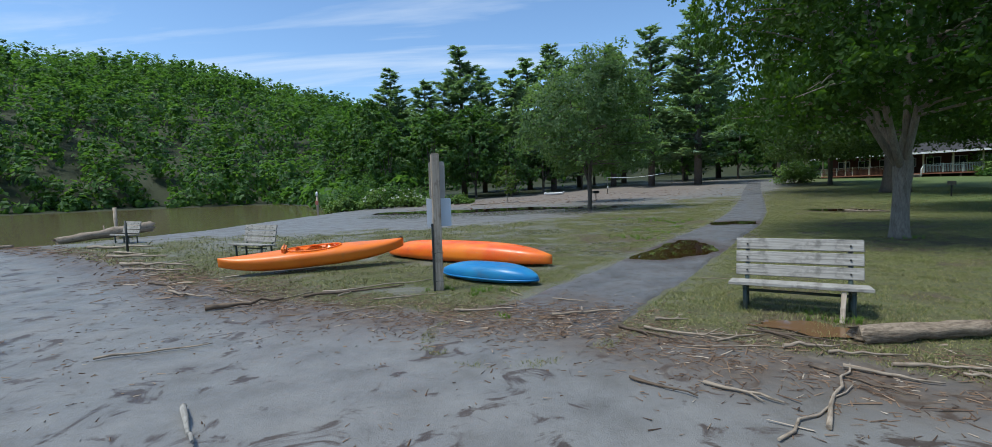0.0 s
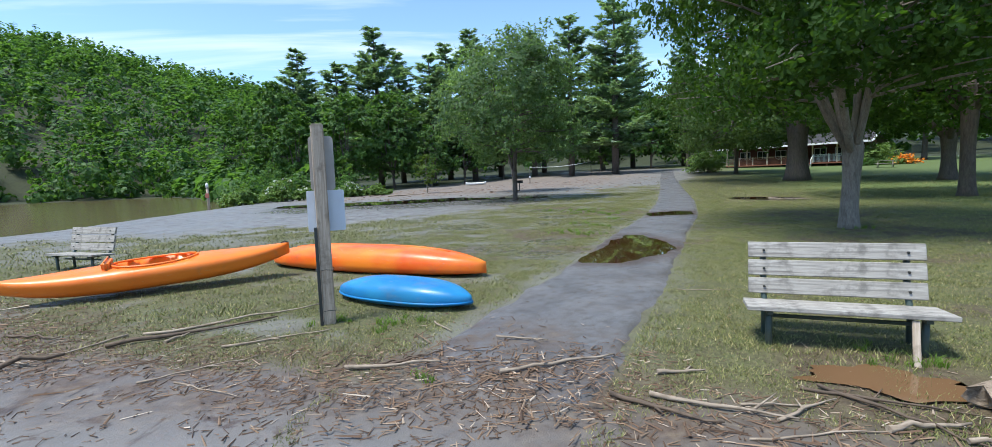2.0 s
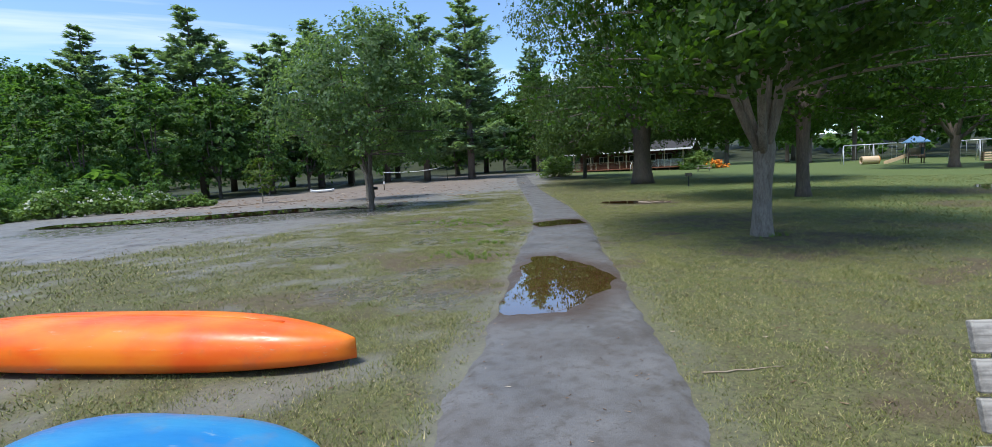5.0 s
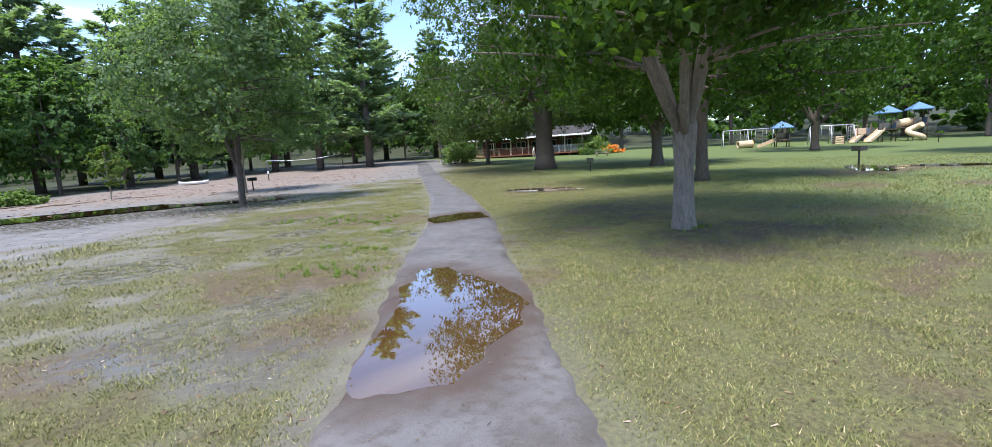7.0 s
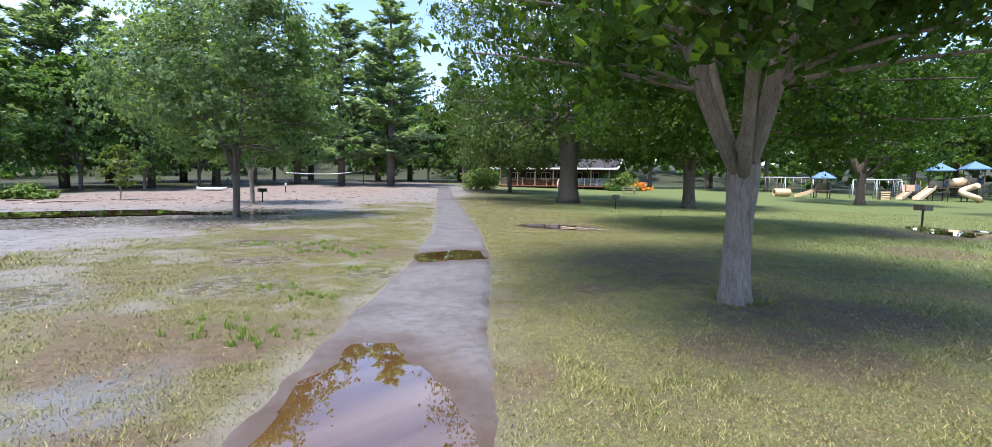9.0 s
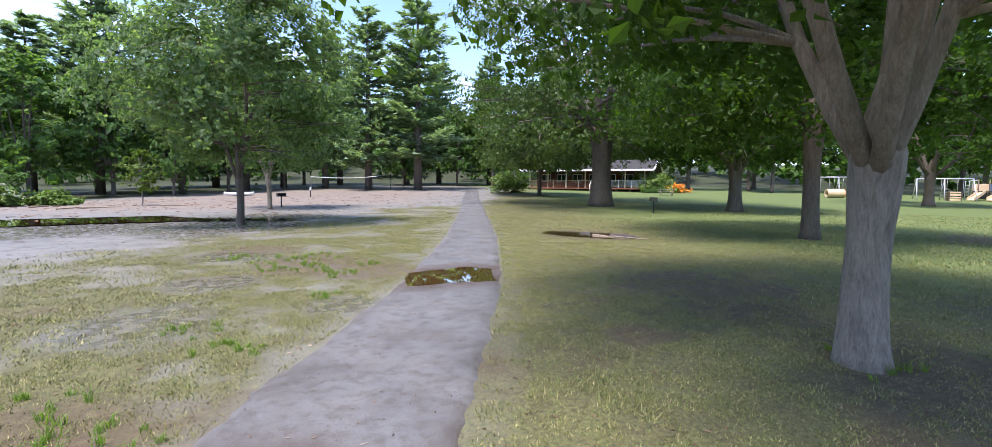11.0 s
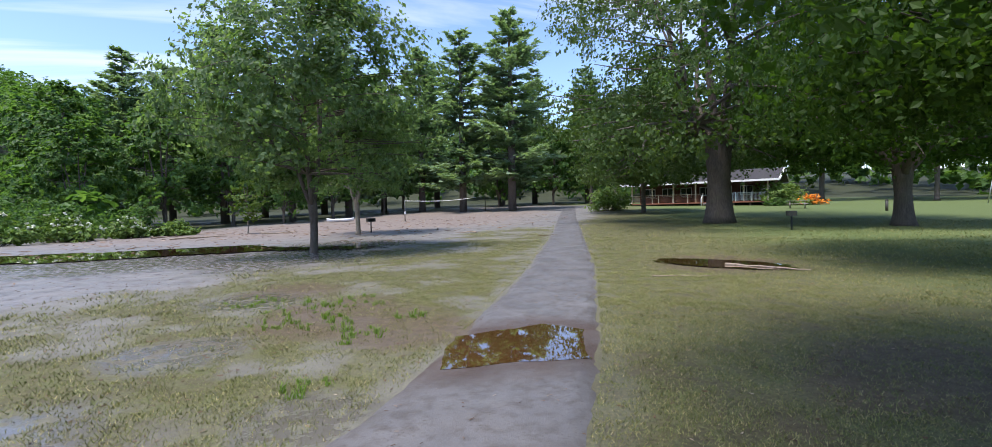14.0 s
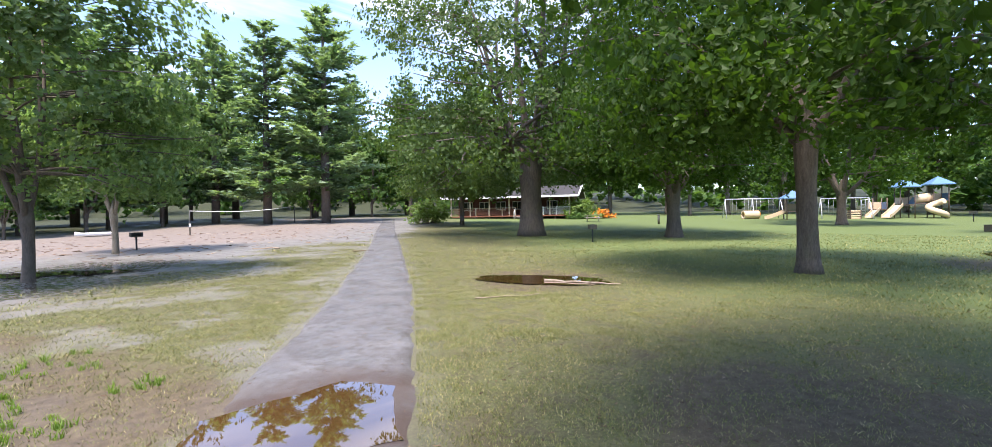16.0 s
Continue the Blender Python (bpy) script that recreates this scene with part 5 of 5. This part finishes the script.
def swing_set(a, b, seats, label):
    (ax, ay), (bx, by) = a, b
    d = Vector((bx - ax, by - ay, 0))
    l = d.length
    root = thing("swing_set", pose((ax + bx) / 2, (ay + by) / 2, ground_at((ax + bx) / 2, (ay + by) / 2), 0, 0, math.degrees(math.atan2(d.y, d.x))), label, "swing set", "playground")
    part("top_bar", tube([(-l / 2, 0, 2.4), (l / 2, 0, 2.4)], 0.06, 8), GALVANISED, root)
    for sx in (-l / 2, 0, l / 2):
        for sy in (-1, 1):
            part("leg", tube([(sx, 0, 2.4), (sx + 0.12 * (1 if sx > 0 else -1), sy * 1.1, -0.05)], 0.05, 8), GALVANISED, root)
    for k in range(seats):
        x = -l / 2 + l * (k + 0.75) / (seats + 0.5)
        s = part("swing", box((0.5, 0.2, 0.04), (x, 0, 0.5), 0.01), PLAY_TAN if k % 2 else DARK_STEEL, root)
        for sx in (-0.24, 0.24):
            part("chain", tube([(x + sx, 0, 0.5), (x + sx, 0, 2.38)], 0.015, 4), GALVANISED, s)


swing_set((68.9, 41.6), (72.6, 36.6), 4, "galvanised swing set with four seats")
swing_set((75.0, 33.0), (77.3, 28.8), 3, "galvanised swing set beside the slides")


def slide(root, a, b, w=0.55):
    """A chute with raised sides from a down to b."""
    a, b = Vector(a), Vector(b)
    d = (b - a).normalized()
    side = Vector((0, 0, 1)).cross(d).normalized()
    bm = bmesh.new()
    n = 9
    rows = []
    for k in range(n + 1):
        t = k / n
        p = a.lerp(b, t)
        p.z = b.z + (a.z - b.z) * (1 - t) ** 1.25
        rows.append([bm.verts.new(p + side * w * sx + Vector((0, 0, dz))) for sx, dz in ((-0.56, 0.3), (-0.5, 0.3), (-0.5, 0.02), (0.5, 0.02), (0.5, 0.3), (0.56, 0.3), (0.56, -0.06), (-0.56, -0.06))])
    for r, s in zip(rows[:-1], rows[1:]):
        for k in range(8):
            bm.faces.new((r[k], r[(k + 1) % 8], s[(k + 1) % 8], s[k]))
    bm.faces.new(rows[0][::-1])
    bm.faces.new(rows[-1])
    bmesh.ops.recalc_face_normals(bm, faces=bm.faces)
    part("slide", bm, PLAY_TAN, root, "tan plastic slide")


def tower(root, x, y, deck, h, roof=True):
    for sx in (-0.7, 0.7):
        for sy in (-0.7, 0.7):
            part("tower_post", tube([(x + sx, y + sy, -0.1), (x + sx, y + sy, h)], 0.06, 8), PLAY_BROWN, root)
    part("platform", box((1.5, 1.5, 0.1), (x, y, deck), 0.01), PLAY_BROWN, root)
    part("panel", box((1.3, 0.06, 0.8), (x, y + 0.7, deck + 0.5), 0.02), PLAY_TAN, root)
    part("panel", box((0.06, 1.3, 0.8), (x + 0.7, y, deck + 0.5), 0.02), PLAY_BLUE, root)
    if roof:
        bm = bmesh.new()
        c = bm.verts.new((x, y, h + 0.85))
        ring = [bm.verts.new((x + sx, y + sy, h - 0.05)) for sx, sy in ((-1.15, -1.15), (1.15, -1.15), (1.15, 1.15), (-1.15, 1.15))]
        low = [bm.verts.new((v.co.x, v.co.y, h - 0.15)) for v in ring]
        for i in range(4):
            bm.faces.new((ring[i], ring[(i + 1) % 4], c))
            bm.faces.new((ring[i], low[i], low[(i + 1) % 4], ring[(i + 1) % 4]))
        bm.faces.new(low)
        bmesh.ops.recalc_face_normals(bm, faces=bm.faces)
        part("tower_roof", bm, PLAY_BLUE, root, "blue pyramid roof")


def playground():
    root = thing("play_structure", pose(80.8, 25.6, ground_at(80.8, 25.6), 0, 0, -58), "climbing towers with blue roofs and tan slides", "play structure", "playground")
    tower(root, -0.6, 0, 1.5, 3.7)
    tower(root, 2.7, 0.3, 1.9, 3.9)
    tower(root, -3.2, 0.2, 1.0, 2.4, False)
    part("bridge", box((1.9, 1.1, 0.1), (1.05, 0.1, 1.65), 0.01), PLAY_BROWN, root)
    part("tunnel", tube([(0.1, 0, 2.1), (2.0, 0.2, 2.4)], 0.5, 14), PLAY_TAN, root, "tan plastic crawl tunnel")
    slide(root, (-1.4, -0.6, 1.5), (-3.4, -2.4, 0.15), 0.8)
    slide(root, (-3.6, -0.6, 1.0), (-5.0, -2.2, 0.15), 0.6)
    pts = [(1.9 + 0.75 * math.cos(a), -1.3 + 0.75 * math.sin(a), 2.0 - 0.30 * a) for a in np.linspace(0.3, 6.0, 18)]
    part("spiral_slide", tube(pts, 0.33, 9), PLAY_TAN, root, "tan spiral slide")
    for k in range(5):
        part("rung", tube([(-4.6, -0.3 + 0.02 * k, 0.3 + 0.35 * k), (-4.6, 0.7, 0.3 + 0.35 * k)], 0.03, 6), GALVANISED, root)
    for sy in (-0.35, 0.75):
        part("ladder_rail", tube([(-4.6, sy, -0.1), (-4.6, sy, 2.2), (-3.9, sy, 2.3)], 0.04, 6), GALVANISED, root)
    small = thing("toddler_slide", pose(69.2, 35.0, ground_at(69.2, 35.0), 0, 0, -58), "small climbing tower with blue roof and tan slide", "play structure", "playground")
    tower(small, 0.8, 0, 0.9, 2.5)
    slide(small, (0.1, 0, 0.9), (-2.0, -0.3, 0.12), 0.6)
    x, y = 68.6, 38.5
    crawl = thing("crawl_tube", pose(x, y, ground_at(x, y), 0, 0, -40), "tan plastic crawl tube on the grass", "play tube", "playground")
    bm = bmesh.new()
    rings = []
    for xx, r in ((-0.9, 0.5), (0.9, 0.5), (0.9, 0.36), (-0.9, 0.36)):
        rings.append([bm.verts.new((xx, r * math.cos(a), 0.5 + r * math.sin(a))) for a in (k * math.pi / 9 for k in range(18))])
    for a, b in zip(rings, rings[1:] + rings[:1]):
        for k in range(18):
            bm.faces.new((a[k], b[k], b[(k + 1) % 18], a[(k + 1) % 18]))
    bmesh.ops.recalc_face_normals(bm, faces=bm.faces)
    part("tube", bm, PLAY_TAN, crawl)
    part("end_ring", tube([(0.92, 0.45 * math.cos(a), 0.5 + 0.45 * math.sin(a)) for a in np.linspace(0, 2 * math.pi, 19)], 0.06, 6, cap=False), PETAL_ORANGE, crawl, "orange end ring")
    x, y = 74.6, 29.6
    crate = thing("climbing_box", pose(x, y, ground_at(x, y), 0, 0, -58), "slatted tan climbing box", "play box", "playground")
    for k in range(4):
        part("slat", box((1.1, 0.9, 0.16), (0, 0, 0.1 + 0.27 * k), 0.02), PLAY_TAN, crate)
    for sx in (-0.5, 0.5):
        part("upright", box((0.1, 0.95, 1.05), (sx, 0, 0.5), 0.01), PLAY_BROWN, crate)


playground()
x, y = 51.3, 40.3
root = thing("post", pose(x, y, ground_at(x, y)), "short black post on the lawn", "post")
part("shaft", tube([(0, 0, -0.2), (0, 0, 0.9)], 0.11, 10), DARK_STEEL, root)
part("cap", tube([(0, 0, 0.9), (0, 0, 1.0)], [0.13, 0.05], 10), DARK_STEEL, root)

# ---- driftwood, litter and grass ----
def stick(a, b, r, mat, label, seed, forks=1):
    rng = np.random.default_rng(seed)
    ax, ay = a
    bx, by = b
    za, zb = ground_at(ax, ay) + r + float(path_lift(ax, ay)), ground_at(bx, by) + r + float(path_lift(bx, by))
    root = thing("driftwood_stick", place_between((ax, ay, za), (bx, by, zb)), label, "stick", "driftwood along the wrack line")
    l = math.hypot(bx - ax, by - ay)
    n = 7
    pts = [((k / n - 0.5) * l, rng.normal(0, l * 0.015), abs(rng.normal(0, r * 0.6))) for k in range(n + 1)]
    bm = tube(pts, [r * (1 - 0.6 * k / n) * rng.uniform(0.85, 1.15) for k in range(n + 1)], 7)
    for k in range(forks):
        i = int(rng.integers(2, n - 1))
        p = Vector(pts[i])
        d = Vector((rng.uniform(0.4, 1), rng.choice([-1, 1]) * rng.uniform(0.4, 0.9), rng.uniform(0, 0.25)))
        tube([p, p + d * l * 0.12, p + d * l * rng.uniform(0.18, 0.28)], [r * 0.55, r * 0.4, r * 0.2], 5, bm)
    part("branch", bm, mat, root)
    return root


rng = np.random.default_rng(5)
for k, (a, b, r, mat) in enumerate((
    ((1.69, 2.86), (2.68, 3.62), 0.016, DRIFT), ((2.05, 3.0), (2.96, 4.02), 0.022, DRIFT), ((-2.48, 3.66), (-2.04, 3.06), 0.035, GREY_WOOD),
    ((-2.9, 7.9), (-1.2, 8.6), 0.022, DRIFT), ((-3.1, 7.6), (-1.6, 8.15), 0.03, DRIFT_DARK), ((-5.8, 8.4), (-4.6, 7.7), 0.03, DRIFT),
    ((-4.3, 7.0), (-3.3, 7.35), 0.05, DRIFT_DARK), ((-4.2, 4.9), (-3.2, 5.3), 0.018, DRIFT), ((-0.6, 6.35), (0.2, 6.2), 0.025, DRIFT),
    ((1.6, 5.3), (2.3, 4.75), 0.022, DRIFT), ((1.05, 3.9), (1.45, 3.5), 0.02, DRIFT_DARK), ((1.6, 3.75), (2.0, 3.35), 0.022, DRIFT),
    ((3.0, 4.35), (3.6, 4.2), 0.02, DRIFT), ((3.3, 4.0), (4.1, 3.75), 0.024, DRIFT), ((2.7, 4.55), (3.2, 4.5), 0.028, DRIFT),
    ((-9.6, 12.3), (-7.4, 11.6), 0.05, DRIFT), ((-11.5, 14.2), (-9.4, 13.7), 0.06, DRIFT), ((-8.6, 11.4), (-7.0, 10.9), 0.035, DRIFT),
    ((-14.5, 17.2), (-11.8, 16.6), 0.07, DRIFT), ((-12.2, 15.4), (-10.4, 14.4), 0.05, DRIFT), ((-19.5, 19.5), (-24.5, 18.4), 0.09, DRIFT),
    ((-1.9, 7.3), (-0.9, 7.55), 0.018, DRIFT), ((0.2, 7.5), (0.35, 7.1), 0.014, DRIFT), ((0.75, 6.7), (1.2, 6.5), 0.016, DRIFT),
    ((3.35, 8.0), (3.95, 7.75), 0.010, DRIFT), ((-6.8, 9.4), (-6.0, 8.9), 0.03, DRIFT_DARK), ((16.1, 22.3), (16.8, 20.6), 0.04, DRIFT), ((13.4, 21.6), (14.6, 21.0), 0.02, DRIFT),
    ((15.5, 41.0), (14.5, 42.3), 0.06, DRIFT), ((17.4, 36.2), (18.2, 35.6), 0.03, DRIFT_DARK), ((-2.5, 49), (0.5, 50.5), 0.08, DRIFT), ((2.5, 52), (5.0, 51.6), 0.07, DRIFT), ((-4.5, 52.5), (-2.8, 53.4), 0.06, DRIFT_DARK),
)):
    stick(a, b, r * 0.8, mat, "bleached driftwood stick lying on silt" if mat is not DRIFT_DARK else "wet dark driftwood stick lying on silt", 500 + k, 0 if k < 3 else k % 2)
for k in range(36):
    i = int(rng.integers(3, 10))
    (ax, ay), (bx, by) = WRACK[i], WRACK[i + 1]
    t = rng.random()
    x, y = ax + (bx - ax) * t + rng.normal(0, 0.35), ay + (by - ay) * t + rng.normal(0, 0.3)
    an, l = rng.normal(-0.5, 0.7), rng.uniform(0.3, 1.0)
    stick((x, y), (x + l * math.cos(an), y + l * math.sin(an)), rng.uniform(0.008, 0.02), DRIFT if rng.random() < 0.7 else DRIFT_DARK, "thin driftwood stick in the wrack", 600 + k, int(rng.random() < 0.5))

SCRAPS = Mat("wood_scraps", (0.3, 0.22, 0.15), 0.9)
SCRAPS.colour(SCRAPS.ramp(SCRAPS.island(), (0.0, (0.06, 0.036, 0.022)), (0.55, (0.16, 0.095, 0.055)), (0.9, (0.27, 0.18, 0.11)), (1.0, (0.52, 0.44, 0.34))))


def scatter_scraps(name, x, y, length, thick, label, seed, height=None):
    """Small split pieces lying flat at many places."""
    rng = np.random.default_rng(seed)
    n = len(x)
    z = ground_z(x, y) + lumps(x, y) + path_lift(x, y)
    an = rng.uniform(0, math.pi, n)
    d = np.stack([np.cos(an), np.sin(an), rng.normal(0, 0.10, n)], 1) * (length * rng.uniform(0.35, 1.3, n))[:, None] / 2
    s = np.stack([-np.sin(an), np.cos(an), rng.normal(0, 0.3, n)], 1) * (thick * rng.uniform(0.5, 1.2, n))[:, None]
    up = np.tile([0, 0, 1.0], (n, 1)) * (thick * rng.uniform(0.5, 1.0, n))[:, None]
    c = np.stack([x, y, z + thick * 0.6 + np.abs(d[:, 2]) * 0.7], 1)
    v = np.stack([c - d - s, c - d + s, c - d * 0.95 + up, c + d - s * 0.5, c + d + s * 0.5, c + d * 0.9 + up * 0.6], 1).reshape(-1, 3)
    i = np.arange(n)[:, None] * 6
    f = np.concatenate([i + np.array([0, 1, 4]), i + np.array([0, 4, 3]), i + np.array([1, 2, 5]), i + np.array([1, 5, 4]), i + np.array([2, 0, 3]), i + np.array([2, 3, 5]), i + np.array([0, 2, 1]), i + np.array([3, 4, 5])])
    tagged(new(name, mesh_from(name, v, f, SCRAPS.m)), label, "debris", kind="stuff")


def along_wrack(n, lo, hi, wide, seed):
    rng = np.random.default_rng(seed)
    pts = np.array(WRACK[lo:hi + 1], float)
    seg = np.linalg.norm(np.diff(pts, axis=0), axis=1)
    pick = rng.choice(len(seg), n, p=seg / seg.sum())
    t = rng.random(n)
    p = pts[pick] * (1 - t)[:, None] + pts[pick + 1] * t[:, None]
    d = np.diff(pts, axis=0)[pick] / seg[pick][:, None]
    clump = fractal(p[:, 0] / 0.9, p[:, 1] / 0.9, 99)
    off = rng.normal(0.15, 1, n) * wide * (0.5 + clump)
    return p[:, 0] + d[:, 1] * off, p[:, 1] - d[:, 0] * off


x, y = along_wrack(15000, 4, 11, 0.55, 1)
keep = fractal(x / 0.6, y / 0.6, 98) > 0.43
scatter_scraps("wood_litter", x[keep], y[keep], np.full(keep.sum(), 0.085), 0.0055, "splintered twigs and bark washed into a wrack line", 1)
x, y = along_wrack(260, 2, 5, 0.45, 2)
scatter_scraps("wood_litter", x, y, np.full(len(x), 0.35), 0.02, "larger driftwood scraps along the shore", 2)
x, y = along_wrack(520, 4, 10, 0.5, 12)
keep = fractal(x / 0.5, y / 0.5, 96) > 0.45
scatter_scraps("wood_litter", x[keep], y[keep], np.full(keep.sum(), 0.22), 0.009, "broken twigs and strips of bark washed into a wrack line", 13)
x, y = rng.normal(0.35, 0.75, 420), rng.normal(5.75, 0.45, 420)
scatter_scraps("wood_litter", x, y, np.full(len(x), 0.11), 0.007, "brown twigs and bark heaped across the mouth of the path", 14)
rng = np.random.default_rng(9)
x, y = rng.uniform(-7, 6, 1500), rng.uniform(1.5, 8, 1500)
keep = (south_of(x, y, WRACK) > -0.3) & (fractal(x / 0.8, y / 0.8, 97) > 0.5)
scatter_scraps("wood_litter", x[keep], y[keep], np.full(keep.sum(), 0.06), 0.006, "scattered chips of wood on wet silt", 3)
x, y = rng.uniform(-4, 22, 5200), rng.uniform(5, 30, 5200)
keep = line_distance(x, y, PATH_LINE) > 0.9
x, y = x[keep], y[keep]
scatter_scraps("leaf_litter", x, y, np.full(len(x), 0.045), 0.009, "fallen leaves and twigs on the lawn", 4)
x, y = rng.uniform(-8, 30, 800), rng.uniform(36, 66, 800)
keep = signed(x, y, FLAT) > 2
scatter_scraps("wood_litter", x[keep], y[keep], np.full(keep.sum(), 0.4), 0.03, "driftwood scraps on the sandy flat", 6)

x, y = rng.uniform(0, 13, 2600), rng.uniform(6, 25, 2600)
keep = line_distance(x, y, PATH_LINE) < 0.85
for pts in (P1, P2):
    keep &= ~inside(x, y, pts)
scatter_scraps("leaf_litter", x[keep], y[keep], np.full(keep.sum(), 0.035), 0.004, "bits of leaf and grit stuck on the silted path", 7)

BLADES = Mat("grass_blades", (0.1, 0.15, 0.04), 0.6)
fine = BLADES.ramp(BLADES.island(), (0.0, (0.075, 0.095, 0.018)), (0.45, (0.18, 0.205, 0.045)), (0.8, (0.315, 0.295, 0.09)), (1.0, (0.62, 0.50, 0.25)))
tone = BLADES.ramp(BLADES.noise(0.55, 4), (0.35, (0.105, 0.150, 0.034)), (0.65, (0.185, 0.190, 0.075)))
lush = BLADES.mix(BLADES.attribute("fresh"), BLADES.mix(0.25, fine, tone), BLADES.mix(0.35, fine, (0.128, 0.178, 0.044)))
BLADES.colour(lush)


def grass(name, lo, hi, density, height, width, label, seed, far=False):
    """Blades between two distances from the walked line, thinned on silt."""
    rng = np.random.default_rng(seed)
    line = [(0, 1.5), (0.2, 4.5), (2.5, 7.8), (5.5, 11.0), (7.6, 14.1), (11, 20)]
    x0, x1, y0, y1 = (-6 - hi, 12 + hi, 2 - hi * 0.2, 20 + hi) if far else (-hi, 11 + hi, 2.2, 20 + hi)
    n = int(density * (x1 - x0) * (y1 - y0))
    x, y = rng.uniform(x0, x1, n), rng.uniform(y0, y1, n)
    d = line_distance(x, y, line)
    keep = (d >= lo) & (d < hi)
    x, y = x[keep], y[keep]
    zn = zones(x, y)
    clump = fractal(x / 0.22, y / 0.22, 121)
    cover = (1 - zn["mud"] * 1.15) * (1 - zn["soil"] * 0.85) * (1 - zn["sand"]) * (1 - zn["woods"]) * (0.35 + 1.1 * smooth(0.3, 0.65, clump))
    off = line_distance(x, y, PATH_LINE)
    cover = np.where(off < path_side(0) + 0.0, 0, np.maximum(cover, 0.75 * (off < path_side(0) + 0.22) * smooth(0.4, 0.6, clump)))
    for pts in (P1, P2):
        cover = np.where(inside(x, y, pts), 0, cover)
    keep = rng.random(len(x)) < cover
    x, y, clump, fr = x[keep], y[keep], clump[keep], zn["fresh"][keep]
    n = len(x)
    h = height * rng.uniform(0.45, 1.3, n) * (0.6 + 0.9 * clump) * (1 + 0.7 * smooth(0.66, 0.8, fractal(x / 1.1, y / 1.1, 133)))
    an, w = rng.uniform(0, 2 * math.pi, n), width * rng.uniform(0.7, 1.3, n)
    lean = rng.uniform(0.2, 1.3, n) * h
    b = rng.uniform(0, 2 * math.pi, n)
    z = ground_z(x, y) + lumps(x, y) - 0.006
    base = np.stack([x, y, z], 1)
    s = np.stack([np.cos(an) * w, np.sin(an) * w, np.zeros(n)], 1)
    tip = base + np.stack([np.cos(b) * lean, np.sin(b) * lean, h], 1)
    v = np.stack([base - s, base + s, tip], 1).reshape(-1, 3)
    me = mesh_from(name, v, np.arange(n * 3).reshape(-1, 3), BLADES.m)
    me.attributes.new("fresh", "FLOAT", "POINT").data.foreach_set("value", np.repeat(fr, 3).astype(np.float32))
    tagged(new(name, me), label, "grass", kind="stuff")


grass("grass", 0, 4.2, 4600, 0.025, 0.0040, "short wet lawn grass beside the path", 1)
grass("grass", 4.2, 8.5, 1250, 0.031, 0.006, "short wet lawn grass", 2)
grass("grass", 8.5, 16, 260, 0.05, 0.011, "mown park lawn", 3)
grass("grass", 16, 34, 70, 0.045, 0.02, "mown park lawn further off", 4, True)


TUSSOCK = leaf_material("tussock_blades", (0.10, 0.17, 0.03), (0.16, 0.26, 0.05), (0.26, 0.36, 0.09), 0.5)


def grass_tufts(spots, label, seed):
    """Taller tussocks that stand out of flooded turf."""
    rng = np.random.default_rng(seed)
    rows = []
    for cx, cy, r in spots:
        for k in range(int(9 * r / 0.3)):
            a, q = rng.uniform(0, 6.283), r * rng.random() ** 0.5
            tx, ty, big = cx + math.cos(a) * q, cy + math.sin(a) * q, rng.uniform(0.5, 1.2)
            for j in range(16):
                rows.append((tx + rng.normal(0, 0.022), ty + rng.normal(0, 0.022), big))
    x, y, big = np.array(rows).T
    n = len(x)
    h, an, b = big * rng.uniform(0.05, 0.125, n), rng.uniform(0, 6.283, n), rng.uniform(0, 6.283, n)
    base = np.stack([x, y, ground_z(x, y) + lumps(x, y) - 0.005], 1)
    s = np.stack([np.cos(an), np.sin(an), np.zeros(n)], 1) * 0.0042
    bow = base + np.stack([np.cos(b) * h * 0.2, np.sin(b) * h * 0.2, h * 0.65], 1)
    tip = base + np.stack([np.cos(b) * h * 0.75, np.sin(b) * h * 0.75, h * rng.uniform(0.8, 1.05, n)], 1)
    v = np.stack([base - s, base + s, bow + s * 0.8, bow - s * 0.8, tip], 1).reshape(-1, 3)
    i = np.arange(n)[:, None] * 5
    f = np.concatenate([i + np.array([0, 1, 2]), i + np.array([0, 2, 3]), i + np.array([3, 2, 4])])
    me = mesh_from("grass_tufts", v, f, TUSSOCK)
    tagged(new("grass_tufts", me), label, "grass", kind="stuff")


grass_tufts(((6.75, 20.3, 0.5), (6.1, 20.4, 0.4), (7.1, 19.1, 0.35), (5.6, 22.3, 0.5), (6.4, 21.4, 0.6), (7.3, 21.6, 0.6), (7.2, 19.6, 0.4), (4.4, 14.1, 0.5), (3.9, 14.7, 0.45), (6.5, 17.6, 0.3), (4.9, 16.3, 0.3), (8.0, 20.2, 0.35), (5.2, 15.4, 0.35)), "taller green tussocks in the flooded turf beside the path", 31)
grass_tufts(((-0.95, 7.85, 0.22), (10.25, 12.2, 0.45), (3.75, 5.45, 0.3), (-0.2, 7.5, 0.3), (0.0, 6.0, 0.12)), "fresh grass left long round posts and trunks", 32)
